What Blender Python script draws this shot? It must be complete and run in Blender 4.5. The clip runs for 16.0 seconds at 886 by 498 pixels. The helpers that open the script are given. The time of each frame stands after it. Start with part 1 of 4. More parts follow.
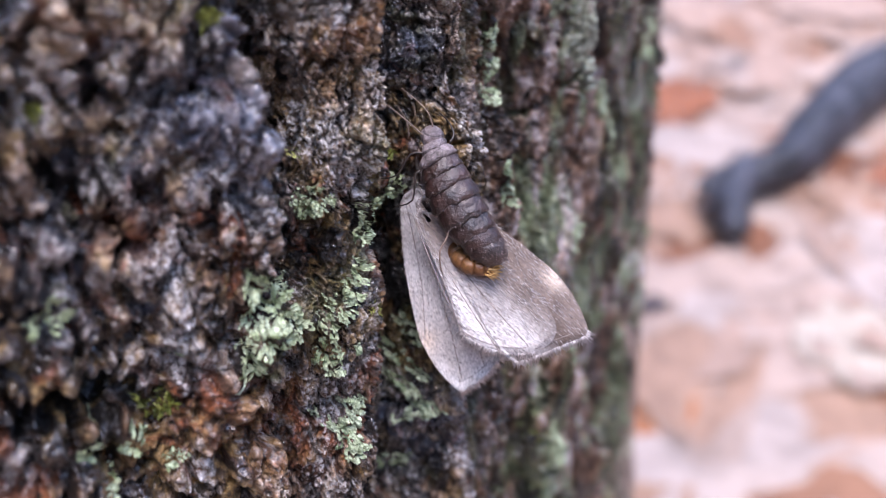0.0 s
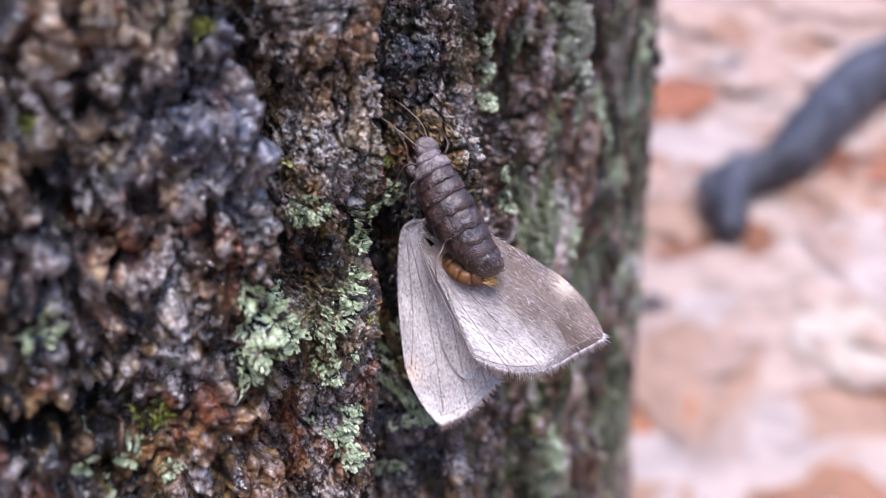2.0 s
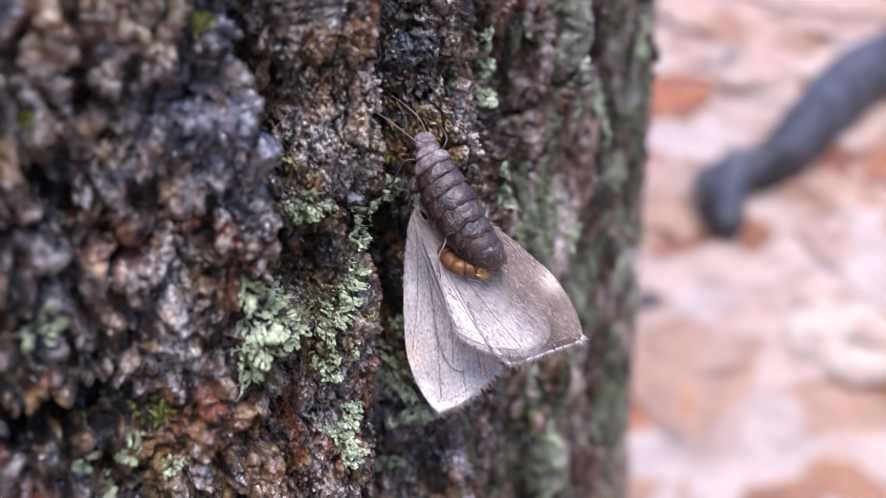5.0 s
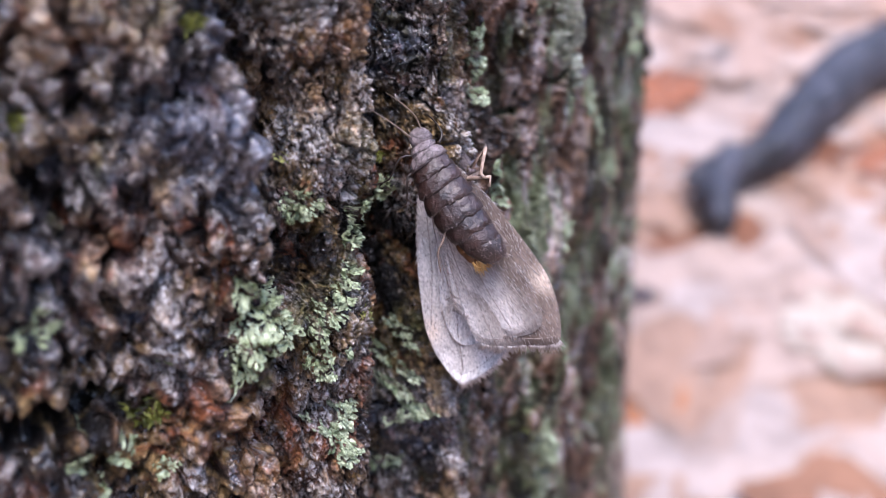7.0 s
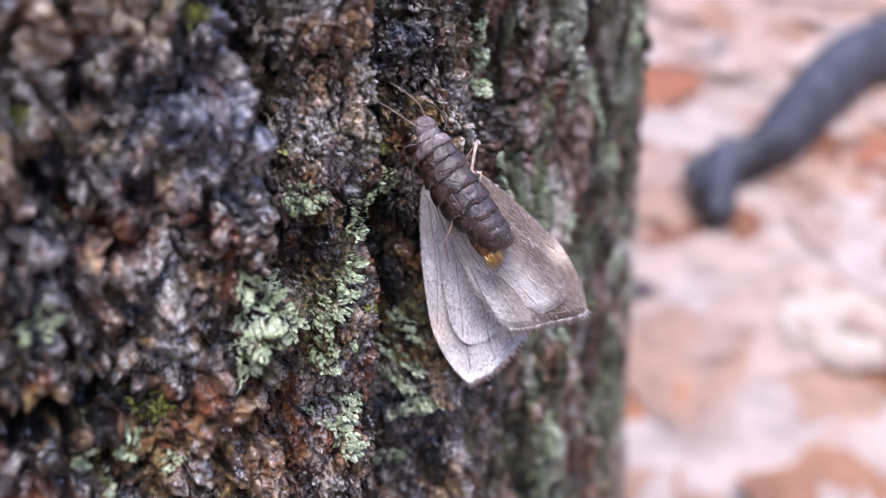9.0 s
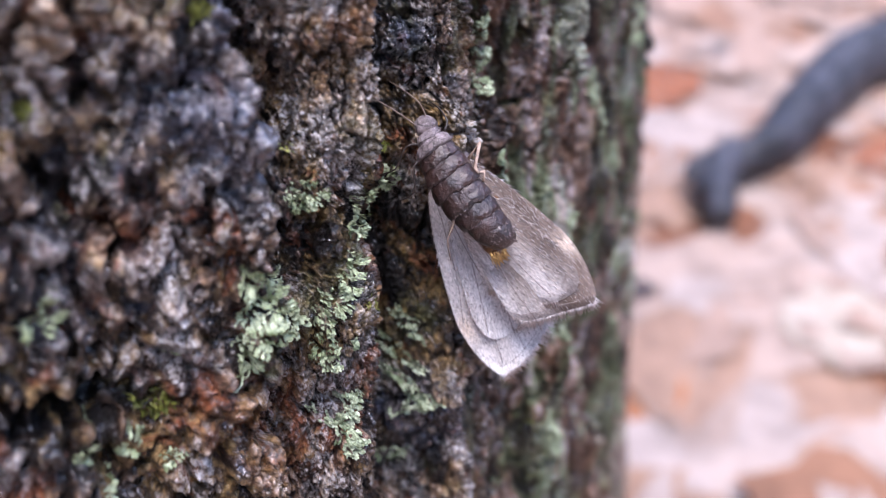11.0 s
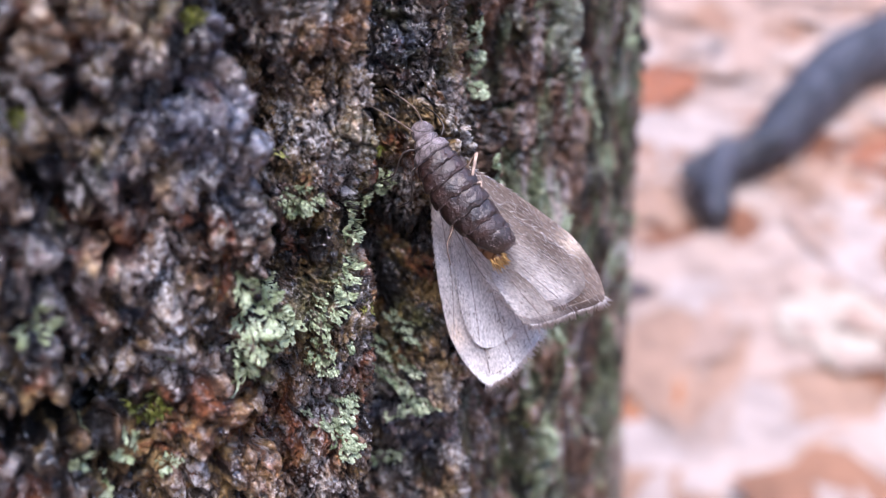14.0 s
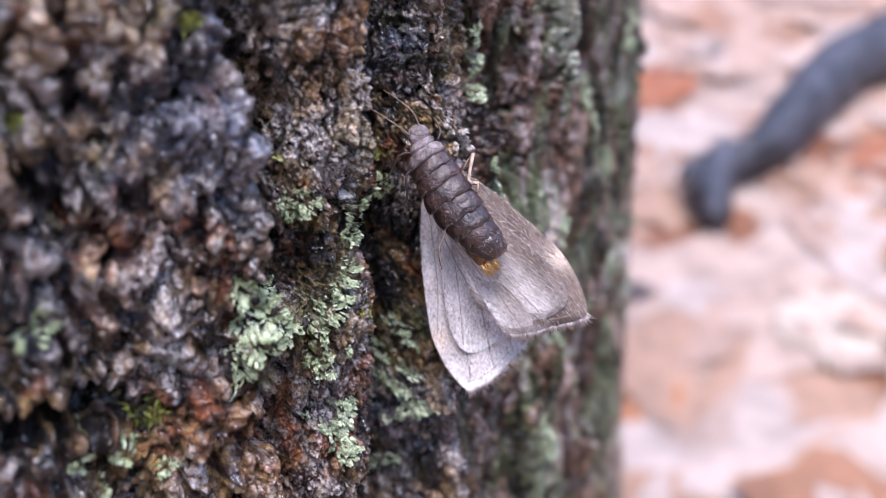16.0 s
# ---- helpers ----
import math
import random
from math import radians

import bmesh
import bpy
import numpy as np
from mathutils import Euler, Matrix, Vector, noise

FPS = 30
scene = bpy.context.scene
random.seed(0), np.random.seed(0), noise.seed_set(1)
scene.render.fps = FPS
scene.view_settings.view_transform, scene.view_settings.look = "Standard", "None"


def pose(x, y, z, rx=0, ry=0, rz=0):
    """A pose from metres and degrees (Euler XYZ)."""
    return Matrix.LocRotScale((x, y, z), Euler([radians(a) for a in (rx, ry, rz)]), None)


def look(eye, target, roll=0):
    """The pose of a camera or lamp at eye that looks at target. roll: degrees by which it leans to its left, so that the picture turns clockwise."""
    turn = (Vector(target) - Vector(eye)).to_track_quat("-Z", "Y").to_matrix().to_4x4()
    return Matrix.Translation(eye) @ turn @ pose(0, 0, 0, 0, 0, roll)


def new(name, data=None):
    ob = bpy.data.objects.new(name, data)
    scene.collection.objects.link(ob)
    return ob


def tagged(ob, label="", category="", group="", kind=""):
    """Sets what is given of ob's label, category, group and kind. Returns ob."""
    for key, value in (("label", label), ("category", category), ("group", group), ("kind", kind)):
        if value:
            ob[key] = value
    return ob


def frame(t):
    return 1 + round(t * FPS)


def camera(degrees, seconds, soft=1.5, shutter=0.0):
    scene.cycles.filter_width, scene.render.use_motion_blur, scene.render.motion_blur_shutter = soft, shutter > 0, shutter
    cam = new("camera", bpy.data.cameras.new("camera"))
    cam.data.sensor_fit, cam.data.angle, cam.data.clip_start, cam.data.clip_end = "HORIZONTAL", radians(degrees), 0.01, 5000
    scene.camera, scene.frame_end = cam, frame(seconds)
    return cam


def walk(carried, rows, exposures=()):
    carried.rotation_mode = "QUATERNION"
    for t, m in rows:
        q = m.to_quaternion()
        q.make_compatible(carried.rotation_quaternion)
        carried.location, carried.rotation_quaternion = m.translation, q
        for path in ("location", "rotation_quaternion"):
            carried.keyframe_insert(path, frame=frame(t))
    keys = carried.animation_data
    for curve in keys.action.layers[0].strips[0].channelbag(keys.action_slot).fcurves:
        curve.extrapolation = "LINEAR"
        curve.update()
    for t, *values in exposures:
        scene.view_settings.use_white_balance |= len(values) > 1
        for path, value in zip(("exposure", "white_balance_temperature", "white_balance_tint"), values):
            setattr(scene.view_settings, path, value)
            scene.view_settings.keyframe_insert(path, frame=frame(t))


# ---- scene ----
# ---------------------------------------------------------------- camera
EYE_H = 0.42
cam = camera(50, 16.0, soft=0.5)
cam.data.dof.use_dof = True
cam.data.dof.focus_distance = 0.0622
cam.data.dof.aperture_fstop = 27.0
walk(cam, [
    (0.0, pose(-0.00011, -0.00045, 0.41956, 68.003, -0.075, 0.195)),
    (0.5, pose(0.00005, -0.00021, 0.41986, 68.011, -0.024, 0.026)),
    (1.0, pose(0.00016, -0.00007, 0.42015, 68.006, -0.061, 0.004)),
    (1.5, pose(0.00000, -0.00000, 0.42000, 68.000, -0.000, 0.000)),
    (2.0, pose(-0.00007, 0.00004, 0.41999, 67.941, 0.099, -0.027)),
    (2.5, pose(-0.00000, 0.00006, 0.42010, 67.983, 0.114, -0.106)),
    (3.0, pose(-0.00008, 0.00002, 0.42001, 67.987, 0.020, -0.213)),
    (3.5, pose(0.00013, -0.00004, 0.42020, 67.995, 0.108, -0.229)),
    (4.0, pose(-0.00002, 0.00007, 0.42006, 67.946, 0.056, -0.128)),
    (6.5, pose(-0.00038, 0.00006, 0.41982, 67.608, 0.402, -0.707)),
    (7.0, pose(-0.00025, 0.00016, 0.41994, 67.610, 0.429, -0.787)),
    (7.5, pose(-0.00030, 0.00017, 0.41996, 67.587, 0.426, -0.789)),
    (8.0, pose(-0.00044, 0.00010, 0.41979, 67.491, 0.699, -0.878)),
    (8.5, pose(-0.00051, 0.00010, 0.41971, 67.388, 0.763, -0.999)),
    (9.0, pose(-0.00065, 0.00026, 0.41969, 67.329, 0.650, -1.004)),
    (11.5, pose(-0.00075, 0.00016, 0.41957, 67.295, 0.531, -0.922)),
    (12.0, pose(-0.00089, 0.00014, 0.41959, 67.285, 0.532, -1.045)),
    (12.5, pose(-0.00088, 0.00029, 0.41967, 67.340, 0.594, -1.149)),
    (13.0, pose(-0.00068, 0.00006, 0.41975, 67.374, 0.681, -1.243)),
    (13.5, pose(-0.00046, 0.00028, 0.42006, 67.392, 0.670, -1.172)),
    (14.0, pose(-0.00060, 0.00017, 0.41983, 67.361, 0.646, -1.165)),
    (14.5, pose(-0.00057, 0.00018, 0.41985, 67.392, 0.731, -1.160)),
    (15.0, pose(-0.00059, 0.00022, 0.41991, 67.389, 0.726, -1.167)),
    (15.5, pose(-0.00053, 0.00015, 0.41996, 67.364, 0.654, -1.149)),
    (16.0, pose(-0.00048, 0.00009, 0.41996, 67.459, 0.706, -1.218)),
], exposures=((0.0, 2.04), (4.0, 2.06), (12.0, 2.07), (13.0, 2.14), (16.0, 2.14)))

# ---------------------------------------------------------------- light
SUN_AZ, SUN_EL = radians(178), radians(68)
world = bpy.data.worlds.new("overcast_sky")
scene.world = world
world.use_nodes = True
wn = world.node_tree
sky = wn.nodes.new("ShaderNodeTexSky")
sky.sky_type, sky.sun_disc = "NISHITA", False
sky.sun_elevation, sky.sun_rotation = SUN_EL, SUN_AZ
sky.air_density, sky.dust_density = 1.2, 1.0
wn.links.new(sky.outputs[0], wn.nodes["Background"].inputs[0])
wn.nodes["Background"].inputs[1].default_value = 0.15
sun = new("sun", bpy.data.lights.new("sun", "SUN"))
sun.data.energy, sun.data.angle, sun.data.color = 1.5, radians(36), (1.0, 0.95, 0.90)
sun_way = Vector((math.sin(SUN_AZ) * math.cos(SUN_EL), math.cos(SUN_AZ) * math.cos(SUN_EL), math.sin(SUN_EL)))
sun.matrix_basis = look(sun_way * 20, (0, 0, 0))
scene.view_settings.use_white_balance = True
scene.view_settings.white_balance_temperature, scene.view_settings.white_balance_tint = 6260, 24

# ---------------------------------------------------------------- materials


def material(name, rough=0.6, spec=0.5):
    m = bpy.data.materials.new(name)
    m.use_nodes = True
    b = m.node_tree.nodes["Principled BSDF"]
    b.inputs["Roughness"].default_value = rough
    b.inputs["Specular IOR Level"].default_value = spec
    return m, m.node_tree, b


def node(nt, kind, ins=(), **props):
    n = nt.nodes.new(kind)
    for k, v in props.items():
        if k == "noise_dimensions":
            n.noise_dimensions = v
        elif k == "data_type":
            n.data_type = v
        elif k == "blend_type":
            n.blend_type = v
        elif k == "operation":
            n.operation = v
        elif k == "attribute_name":
            n.attribute_name = v
        elif k == "feature":
            n.feature = v
    for k, v in ins:
        if hasattr(v, "is_output"):
            nt.links.new(v, n.inputs[k])
        else:
            n.inputs[k].default_value = v
    return n


def ramp(nt, fac, stops):
    n = nt.nodes.new("ShaderNodeValToRGB")
    e = n.color_ramp.elements
    while len(e) < len(stops):
        e.new(0.5)
    for el, (p, c) in zip(e, stops):
        el.position, el.color = p, (*c, 1) if len(c) == 3 else c
    nt.links.new(fac, n.inputs[0])
    return n.outputs[0]


def mix(nt, fac, a, b, how="MIX"):
    n = nt.nodes.new("ShaderNodeMix")
    n.data_type, n.blend_type = "RGBA", how
    for sock, v in ((n.inputs[0], fac), (n.inputs[6], a), (n.inputs[7], b)):
        if hasattr(v, "is_output"):
            nt.links.new(v, sock)
        else:
            sock.default_value = v if isinstance(v, (int, float)) else (*v, 1)
    return n.outputs[2]


def grey(v):
    return (v, v, v)


def noise_tex(nt, co, scale, detail=4.0, rough=0.6, warp=0.0):
    return node(nt, "ShaderNodeTexNoise", (("Vector", co), ("Scale", scale), ("Detail", detail), ("Roughness", rough), ("Distortion", warp)))


def bump(nt, b, height, dist, strength=1.0, under=None):
    n = node(nt, "ShaderNodeBump", (("Height", height), ("Distance", dist), ("Strength", strength)))
    if under is not None:
        nt.links.new(under, n.inputs["Normal"])
    nt.links.new(n.outputs[0], b.inputs["Normal"])
    return n.outputs[0]


def coords(nt):
    return nt.nodes.new("ShaderNodeTexCoord").outputs["Object"]


def attr(nt, name):
    return node(nt, "ShaderNodeAttribute", attribute_name=name).outputs["Fac"]


def times(nt, a, b):
    return mix(nt, 1.0, a, b, "MULTIPLY")


def bark_material():
    """Dark brown papery bark, chalky on its crinkles, rusty and ochre in patches; where soaked it shines, with the
    sky's blue sheen painted in.
    """
    m, nt, b = material("wet_flaky_bark", 0.5, 0.3)
    co = coords(nt)
    tone, crust, damp, rusty, flank = (attr(nt, k) for k in ("tone", "crust", "damp", "rusty", "flank"))
    n_big = noise_tex(nt, co, 110, 4, 0.6, 0.5).outputs[0]
    n_mid = noise_tex(nt, co, 520, 5, 0.65, 0.8).outputs[0]
    n_fine = noise_tex(nt, co, 2600, 4, 0.7, 0.6).outputs[0]
    fine = ramp(nt, n_fine, ((0.36, grey(0.35)), (0.5, grey(0.95)), (0.64, grey(1.55))))
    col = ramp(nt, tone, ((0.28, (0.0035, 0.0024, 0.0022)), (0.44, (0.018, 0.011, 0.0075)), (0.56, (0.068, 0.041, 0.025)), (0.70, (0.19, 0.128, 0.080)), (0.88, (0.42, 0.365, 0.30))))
    col = times(nt, col, ramp(nt, n_mid, ((0.37, (0.16, 0.13, 0.12)), (0.5, (0.88, 0.84, 0.81)), (0.62, (1.75, 1.65, 1.55)))))
    # ochre crust in patches
    n_och = noise_tex(nt, co, 150, 4, 0.6, 0.7).outputs[0]
    och = times(nt, ramp(nt, n_och, ((0.50, grey(0)), (0.58, grey(0.85)))), ramp(nt, n_mid, ((0.42, grey(0.1)), (0.54, grey(1.0)))))
    col = mix(nt, och, col, mix(nt, n_mid, (0.15, 0.085, 0.025), (0.38, 0.26, 0.11)))
    # rusty inner bark where plates have come away
    n_rust = noise_tex(nt, co, 260, 4, 0.65, 0.9).outputs[0]
    rust = mix(nt, 1.0, ramp(nt, n_rust, ((0.57, grey(0)), (0.65, grey(0.7)))), times(nt, rusty, ramp(nt, n_mid, ((0.38, grey(0.2)), (0.5, grey(1.0))))), "ADD")
    col = mix(nt, rust, col, mix(nt, n_mid, (0.075, 0.022, 0.012), (0.36, 0.12, 0.045)))
    # the sky's blue sheen, painted as slate colour where the bark stays soaked
    sky_sheen = times(nt, damp, ramp(nt, n_mid, ((0.38, grey(0.1)), (0.51, grey(0.8)))))
    col = mix(nt, sky_sheen, col, mix(nt, n_fine, (0.10, 0.125, 0.18), (0.27, 0.33, 0.46)))
    # chalky grey crust on the crinkles
    chalk = times(nt, crust, ramp(nt, n_fine, ((0.40, grey(0.0)), (0.52, grey(1.0)))))
    col = mix(nt, chalk, col, mix(nt, n_mid, (0.25, 0.235, 0.225), (0.60, 0.59, 0.58)))
    # olive algae
    alg = times(nt, ramp(nt, n_big, ((0.56, grey(0)), (0.66, grey(0.6)))), ramp(nt, n_mid, ((0.4, grey(0.2)), (0.55, grey(1.0)))))
    col = mix(nt, alg, col, mix(nt, n_mid, (0.05, 0.052, 0.012), (0.22, 0.22, 0.09)))
    # on the flank green algae, grey crust and rusty bark run in upright streaks
    up = node(nt, "ShaderNodeMapping", (("Vector", co), ("Scale", (1, 1, 0.28)))).outputs[0]
    n_up = noise_tex(nt, up, 300, 5, 0.6, 0.9).outputs[0]
    n_hue = noise_tex(nt, up, 170, 4, 0.6, 0.6).outputs[0]
    bare = ramp(nt, n_up, ((0.40, (0.008, 0.005, 0.004)), (0.48, (0.085, 0.042, 0.024)), (0.54, (0.26, 0.155, 0.105)), (0.62, (0.54, 0.48, 0.47))))
    green = ramp(nt, n_up, ((0.40, (0.012, 0.013, 0.007)), (0.48, (0.085, 0.105, 0.05)), (0.56, (0.18, 0.225, 0.13)), (0.66, (0.38, 0.43, 0.33))))
    streak = mix(nt, ramp(nt, n_hue, ((0.49, grey(0)), (0.56, grey(1)))), bare, green)
    col = mix(nt, times(nt, flank, grey(0.9)), col, streak)
    col = mix(nt, 0.85, col, fine, "MULTIPLY")
    # soaked patches shine
    wet = mix(nt, 1.0, noise_tex(nt, co, 230, 5, 0.65, 0.6).outputs[0], times(nt, damp, grey(0.22)), "SUBTRACT")
    col = times(nt, col, ramp(nt, wet, ((0.38, grey(0.7)), (0.54, grey(1.2)))))
    nt.links.new(col, b.inputs["Base Color"])
    nt.links.new(ramp(nt, wet, ((0.42, grey(0.24)), (0.58, grey(0.72)))), b.inputs["Roughness"])
    b.inputs["Coat Roughness"].default_value = 0.10
    b.inputs["Coat IOR"].default_value = 1.7
    drops = noise_tex(nt, co, 1300, 3, 0.6, 0.4).outputs[0]
    beads = times(nt, ramp(nt, wet, ((0.44, grey(1.0)), (0.56, grey(0.04)))), ramp(nt, drops, ((0.42, grey(0.3)), (0.52, grey(1.0)))))
    nt.links.new(beads, b.inputs["Coat Weight"])
    film = node(nt, "ShaderNodeBump", (("Height", drops), ("Distance", 0.0007), ("Strength", 0.7)))
    nt.links.new(film.outputs[0], b.inputs["Coat Normal"])
    b1 = node(nt, "ShaderNodeBump", (("Height", n_mid), ("Distance", 0.0010), ("Strength", 0.8)))
    bump(nt, b, n_fine, 0.0004, 1.0, b1.outputs[0])
    return m


def trunk_material():
    m, nt, b = material("furrowed_bark", 0.7, 0.4)
    co = coords(nt)
    st = node(nt, "ShaderNodeMapping", (("Vector", co), ("Scale", (1, 1, 0.25))))
    n1 = noise_tex(nt, st.outputs[0], 60, 5, 0.6, 0.6).outputs[0]
    n2 = noise_tex(nt, co, 300, 5, 0.6).outputs[0]
    col = ramp(nt, n1, ((0.35, (0.05, 0.035, 0.025)), (0.5, (0.15, 0.105, 0.08)), (0.68, (0.34, 0.28, 0.23))))
    col = mix(nt, ramp(nt, n2, ((0.5, grey(0)), (0.65, grey(0.5)))), col, (0.24, 0.28, 0.19))
    nt.links.new(col, b.inputs["Base Color"])
    b1 = node(nt, "ShaderNodeBump", (("Height", n1), ("Distance", 0.006)))
    bump(nt, b, n2, 0.001, 0.8, b1.outputs[0])
    return m


def plain_material(name, lo, hi, scale, rough=0.7, dist=0.00005, spec=0.4, translucent=0.0, per_island=0.0, specks=None, coat=0.0, cracks=0.0):
    m, nt, b = material(name, rough, spec)
    co = coords(nt)
    n1 = noise_tex(nt, co, scale, 5, 0.65, 0.3).outputs[0]
    n2 = noise_tex(nt, co, scale * 7, 3, 0.6).outputs[0]
    col = ramp(nt, n1, ((0.34, lo), (0.66, hi)))
    if specks:
        fleck = noise_tex(nt, co, scale * 4.5, 3, 0.7, 0.5).outputs[0]
        col = mix(nt, ramp(nt, fleck, ((0.62, grey(0)), (0.72, grey(0.8)))), col, specks)
    col = mix(nt, 0.6, col, ramp(nt, n2, ((0.35, grey(0.6)), (0.65, grey(1.25)))), "MULTIPLY")
    if cracks:
        vor = node(nt, "ShaderNodeTexVoronoi", (("Vector", co), ("Scale", cracks)), feature="DISTANCE_TO_EDGE").outputs["Distance"]
        col = mix(nt, 1.0, col, ramp(nt, vor, ((0.0, grey(0.3)), (0.05, grey(1.0)))), "MULTIPLY")
    if per_island:
        isl = nt.nodes.new("ShaderNodeNewGeometry").outputs["Random Per Island"]
        col = mix(nt, per_island, col, ramp(nt, isl, ((0.0, grey(0.55)), (1.0, grey(1.4)))), "MULTIPLY")
    nt.links.new(col, b.inputs["Base Color"])
    bump(nt, b, n2, dist, 0.8)
    b.inputs["Coat Weight"].default_value, b.inputs["Coat Roughness"].default_value = coat, 0.35
    if translucent:
        tr = node(nt, "ShaderNodeBsdfTranslucent", (("Color", col),))
        mx = node(nt, "ShaderNodeMixShader", ((0, translucent), (1, b.outputs[0]), (2, tr.outputs[0])))
        nt.links.new(mx.outputs[0], nt.nodes["Material Output"].inputs[0])
    return m


def wing_material(name):
    """Pale grey scales with dark specks, browner towards the leading edge; its strength also paints each side's light.
    """
    m, nt, b = material(name, 0.62, 0.3)
    co = coords(nt)
    lead = node(nt, "ShaderNodeAttribute", attribute_name="lead").outputs["Fac"]
    spot = node(nt, "ShaderNodeAttribute", attribute_name="spot").outputs["Fac"]
    st = node(nt, "ShaderNodeMapping", (("Vector", co), ("Scale", (0.45, 1.0, 1.0))))
    n1 = noise_tex(nt, st.outputs[0], 6400, 2, 0.6).outputs[0]
    n2 = noise_tex(nt, co, 330, 4, 0.6, 0.3).outputs[0]
    n3 = noise_tex(nt, st.outputs[0], 9000, 2, 0.6).outputs[0]
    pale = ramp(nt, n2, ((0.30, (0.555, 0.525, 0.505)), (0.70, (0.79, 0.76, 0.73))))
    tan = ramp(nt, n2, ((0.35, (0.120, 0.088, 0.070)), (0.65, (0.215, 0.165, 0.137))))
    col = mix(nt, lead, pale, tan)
    col = mix(nt, spot, col, (0.70, 0.58, 0.47))
    col = mix(nt, ramp(nt, n1, ((0.60, grey(0)), (0.69, grey(0.65)))), col, (0.085, 0.064, 0.056))
    col = mix(nt, 0.8, col, ramp(nt, n3, ((0.35, grey(0.6)), (0.65, grey(1.25)))), "MULTIPLY")
    nt.links.new(col, b.inputs["Base Color"])
    b.inputs["Sheen Weight"].default_value = 0.2
    bump(nt, b, n3, 0.00006, 0.9)
    tr = node(nt, "ShaderNodeBsdfTranslucent", (("Color", col),))
    mx = node(nt, "ShaderNodeMixShader", ((0, 0.2), (1, b.outputs[0]), (2, tr.outputs[0])))
    nt.links.new(mx.outputs[0], nt.nodes["Material Output"].inputs[0])
    return m


def leaf_material():
    m, nt, b = material("dry_leaf_litter", 0.7, 0.2)
    co = coords(nt)
    isl = nt.nodes.new("ShaderNodeNewGeometry").outputs["Random Per Island"]
    col = ramp(nt, isl, ((0.0, (0.15, 0.062, 0.033)), (0.045, (0.21, 0.10, 0.056)), (0.10, (0.27, 0.165, 0.110)), (0.40, (0.305, 0.208, 0.157)), (0.7, (0.320, 0.240, 0.192)), (1.0, (0.345, 0.280, 0.240))))
    n1 = noise_tex(nt, co, 30, 4, 0.6).outputs[0]
    col = mix(nt, 0.8, col, ramp(nt, n1, ((0.32, grey(0.62)), (0.6, grey(1.1)))), "MULTIPLY")
    nt.links.new(col, b.inputs["Base Color"])
    bump(nt, b, n1, 0.002, 0.5)
    return m


MAT_BARK, MAT_TRUNK = bark_material(), trunk_material()
MAT_LICHEN = plain_material("pale_green_lichen", (0.21, 0.27, 0.13), (0.49, 0.57, 0.39), 800, 0.8, 0.00006, 0.25, 0.0, 0.55)
MAT_LICHEN_GREY = plain_material("grey_green_lichen", (0.18, 0.24, 0.13), (0.50, 0.57, 0.41), 900, 0.85, 0.00006, 0.2, 0.0, 0.6)
MAT_LICHEN_YELLOW = plain_material("yellow_green_lichen", (0.26, 0.29, 0.08), (0.54, 0.58, 0.25), 800, 0.8, 0.00006, 0.25, 0.0, 0.55)
MAT_MOSS = plain_material("yellow_green_moss", (0.055, 0.068, 0.01), (0.19, 0.21, 0.035), 500, 0.6, 0.00004, 0.4, 0.2, 0.6)
MAT_BODY = plain_material("dark_moth_scales", (0.006, 0.0024, 0.0018), (0.046, 0.0205, 0.0155), 800, 0.38, 0.00016, 0.5, specks=(0.26, 0.20, 0.19), coat=0.38)
MAT_HEAD = plain_material("grey_head_scales", (0.035, 0.023, 0.021), (0.30, 0.25, 0.255), 1100, 0.45, 0.00020, 0.4, specks=(0.55, 0.50, 0.50), coat=0.15, cracks=1000)
MAT_RIM = plain_material("pale_segment_rim", (0.12, 0.09, 0.085), (0.34, 0.29, 0.28), 1800, 0.6, 0.00004, 0.4, 0.0, 0.5)
MAT_AMBER = plain_material("amber_abdomen", (0.09, 0.036, 0.013), (0.27, 0.125, 0.043), 700, 0.4, 0.00004, 0.5, 0.15)
MAT_TIP = plain_material("yellow_tuft", (0.55, 0.30, 0.08), (0.82, 0.58, 0.25), 1500, 0.6, 0.00003, 0.4, 0.2, 0.5)
MAT_LEG = plain_material("dark_leg", (0.012, 0.009, 0.008), (0.04, 0.028, 0.022), 1500, 0.45, 0.00002, 0.5)
MAT_LEG_PALE = plain_material("brown_leg", (0.10, 0.066, 0.045), (0.26, 0.19, 0.15), 1500, 0.5, 0.00002, 0.4)
MAT_LEG_TAN = plain_material("tan_leg_scales", (0.17, 0.115, 0.085), (0.40, 0.30, 0.235), 1500, 0.6, 0.00003, 0.3)
MAT_FORE = wing_material("forewing_scales")
MAT_HIND = wing_material("hindwing_scales")
MAT_FRINGE = plain_material("pale_wing_fringe", (0.66, 0.61, 0.59), (0.92, 0.88, 0.86), 1500, 0.7, 0.00002, 0.3, 0.3, 0.4)
MAT_VEIN = plain_material("brown_wing_vein", (0.17, 0.14, 0.125), (0.34, 0.29, 0.265), 1200, 0.6, 0.00002, 0.3)
MAT_LEAF = leaf_material()
MAT_SOIL = plain_material("dark_forest_soil", (0.20, 0.13, 0.10), (0.32, 0.23, 0.185), 40, 0.8, 0.004, 0.3)
MAT_LEAF_RUST = plain_material("rust_brown_leaf", (0.16, 0.055, 0.028), (0.30, 0.115, 0.055), 30, 0.7, 0.001, 0.2)
MAT_LEAF_ORANGE = plain_material("orange_brown_leaf", (0.24, 0.09, 0.035), (0.38, 0.155, 0.065), 30, 0.7, 0.001, 0.2)
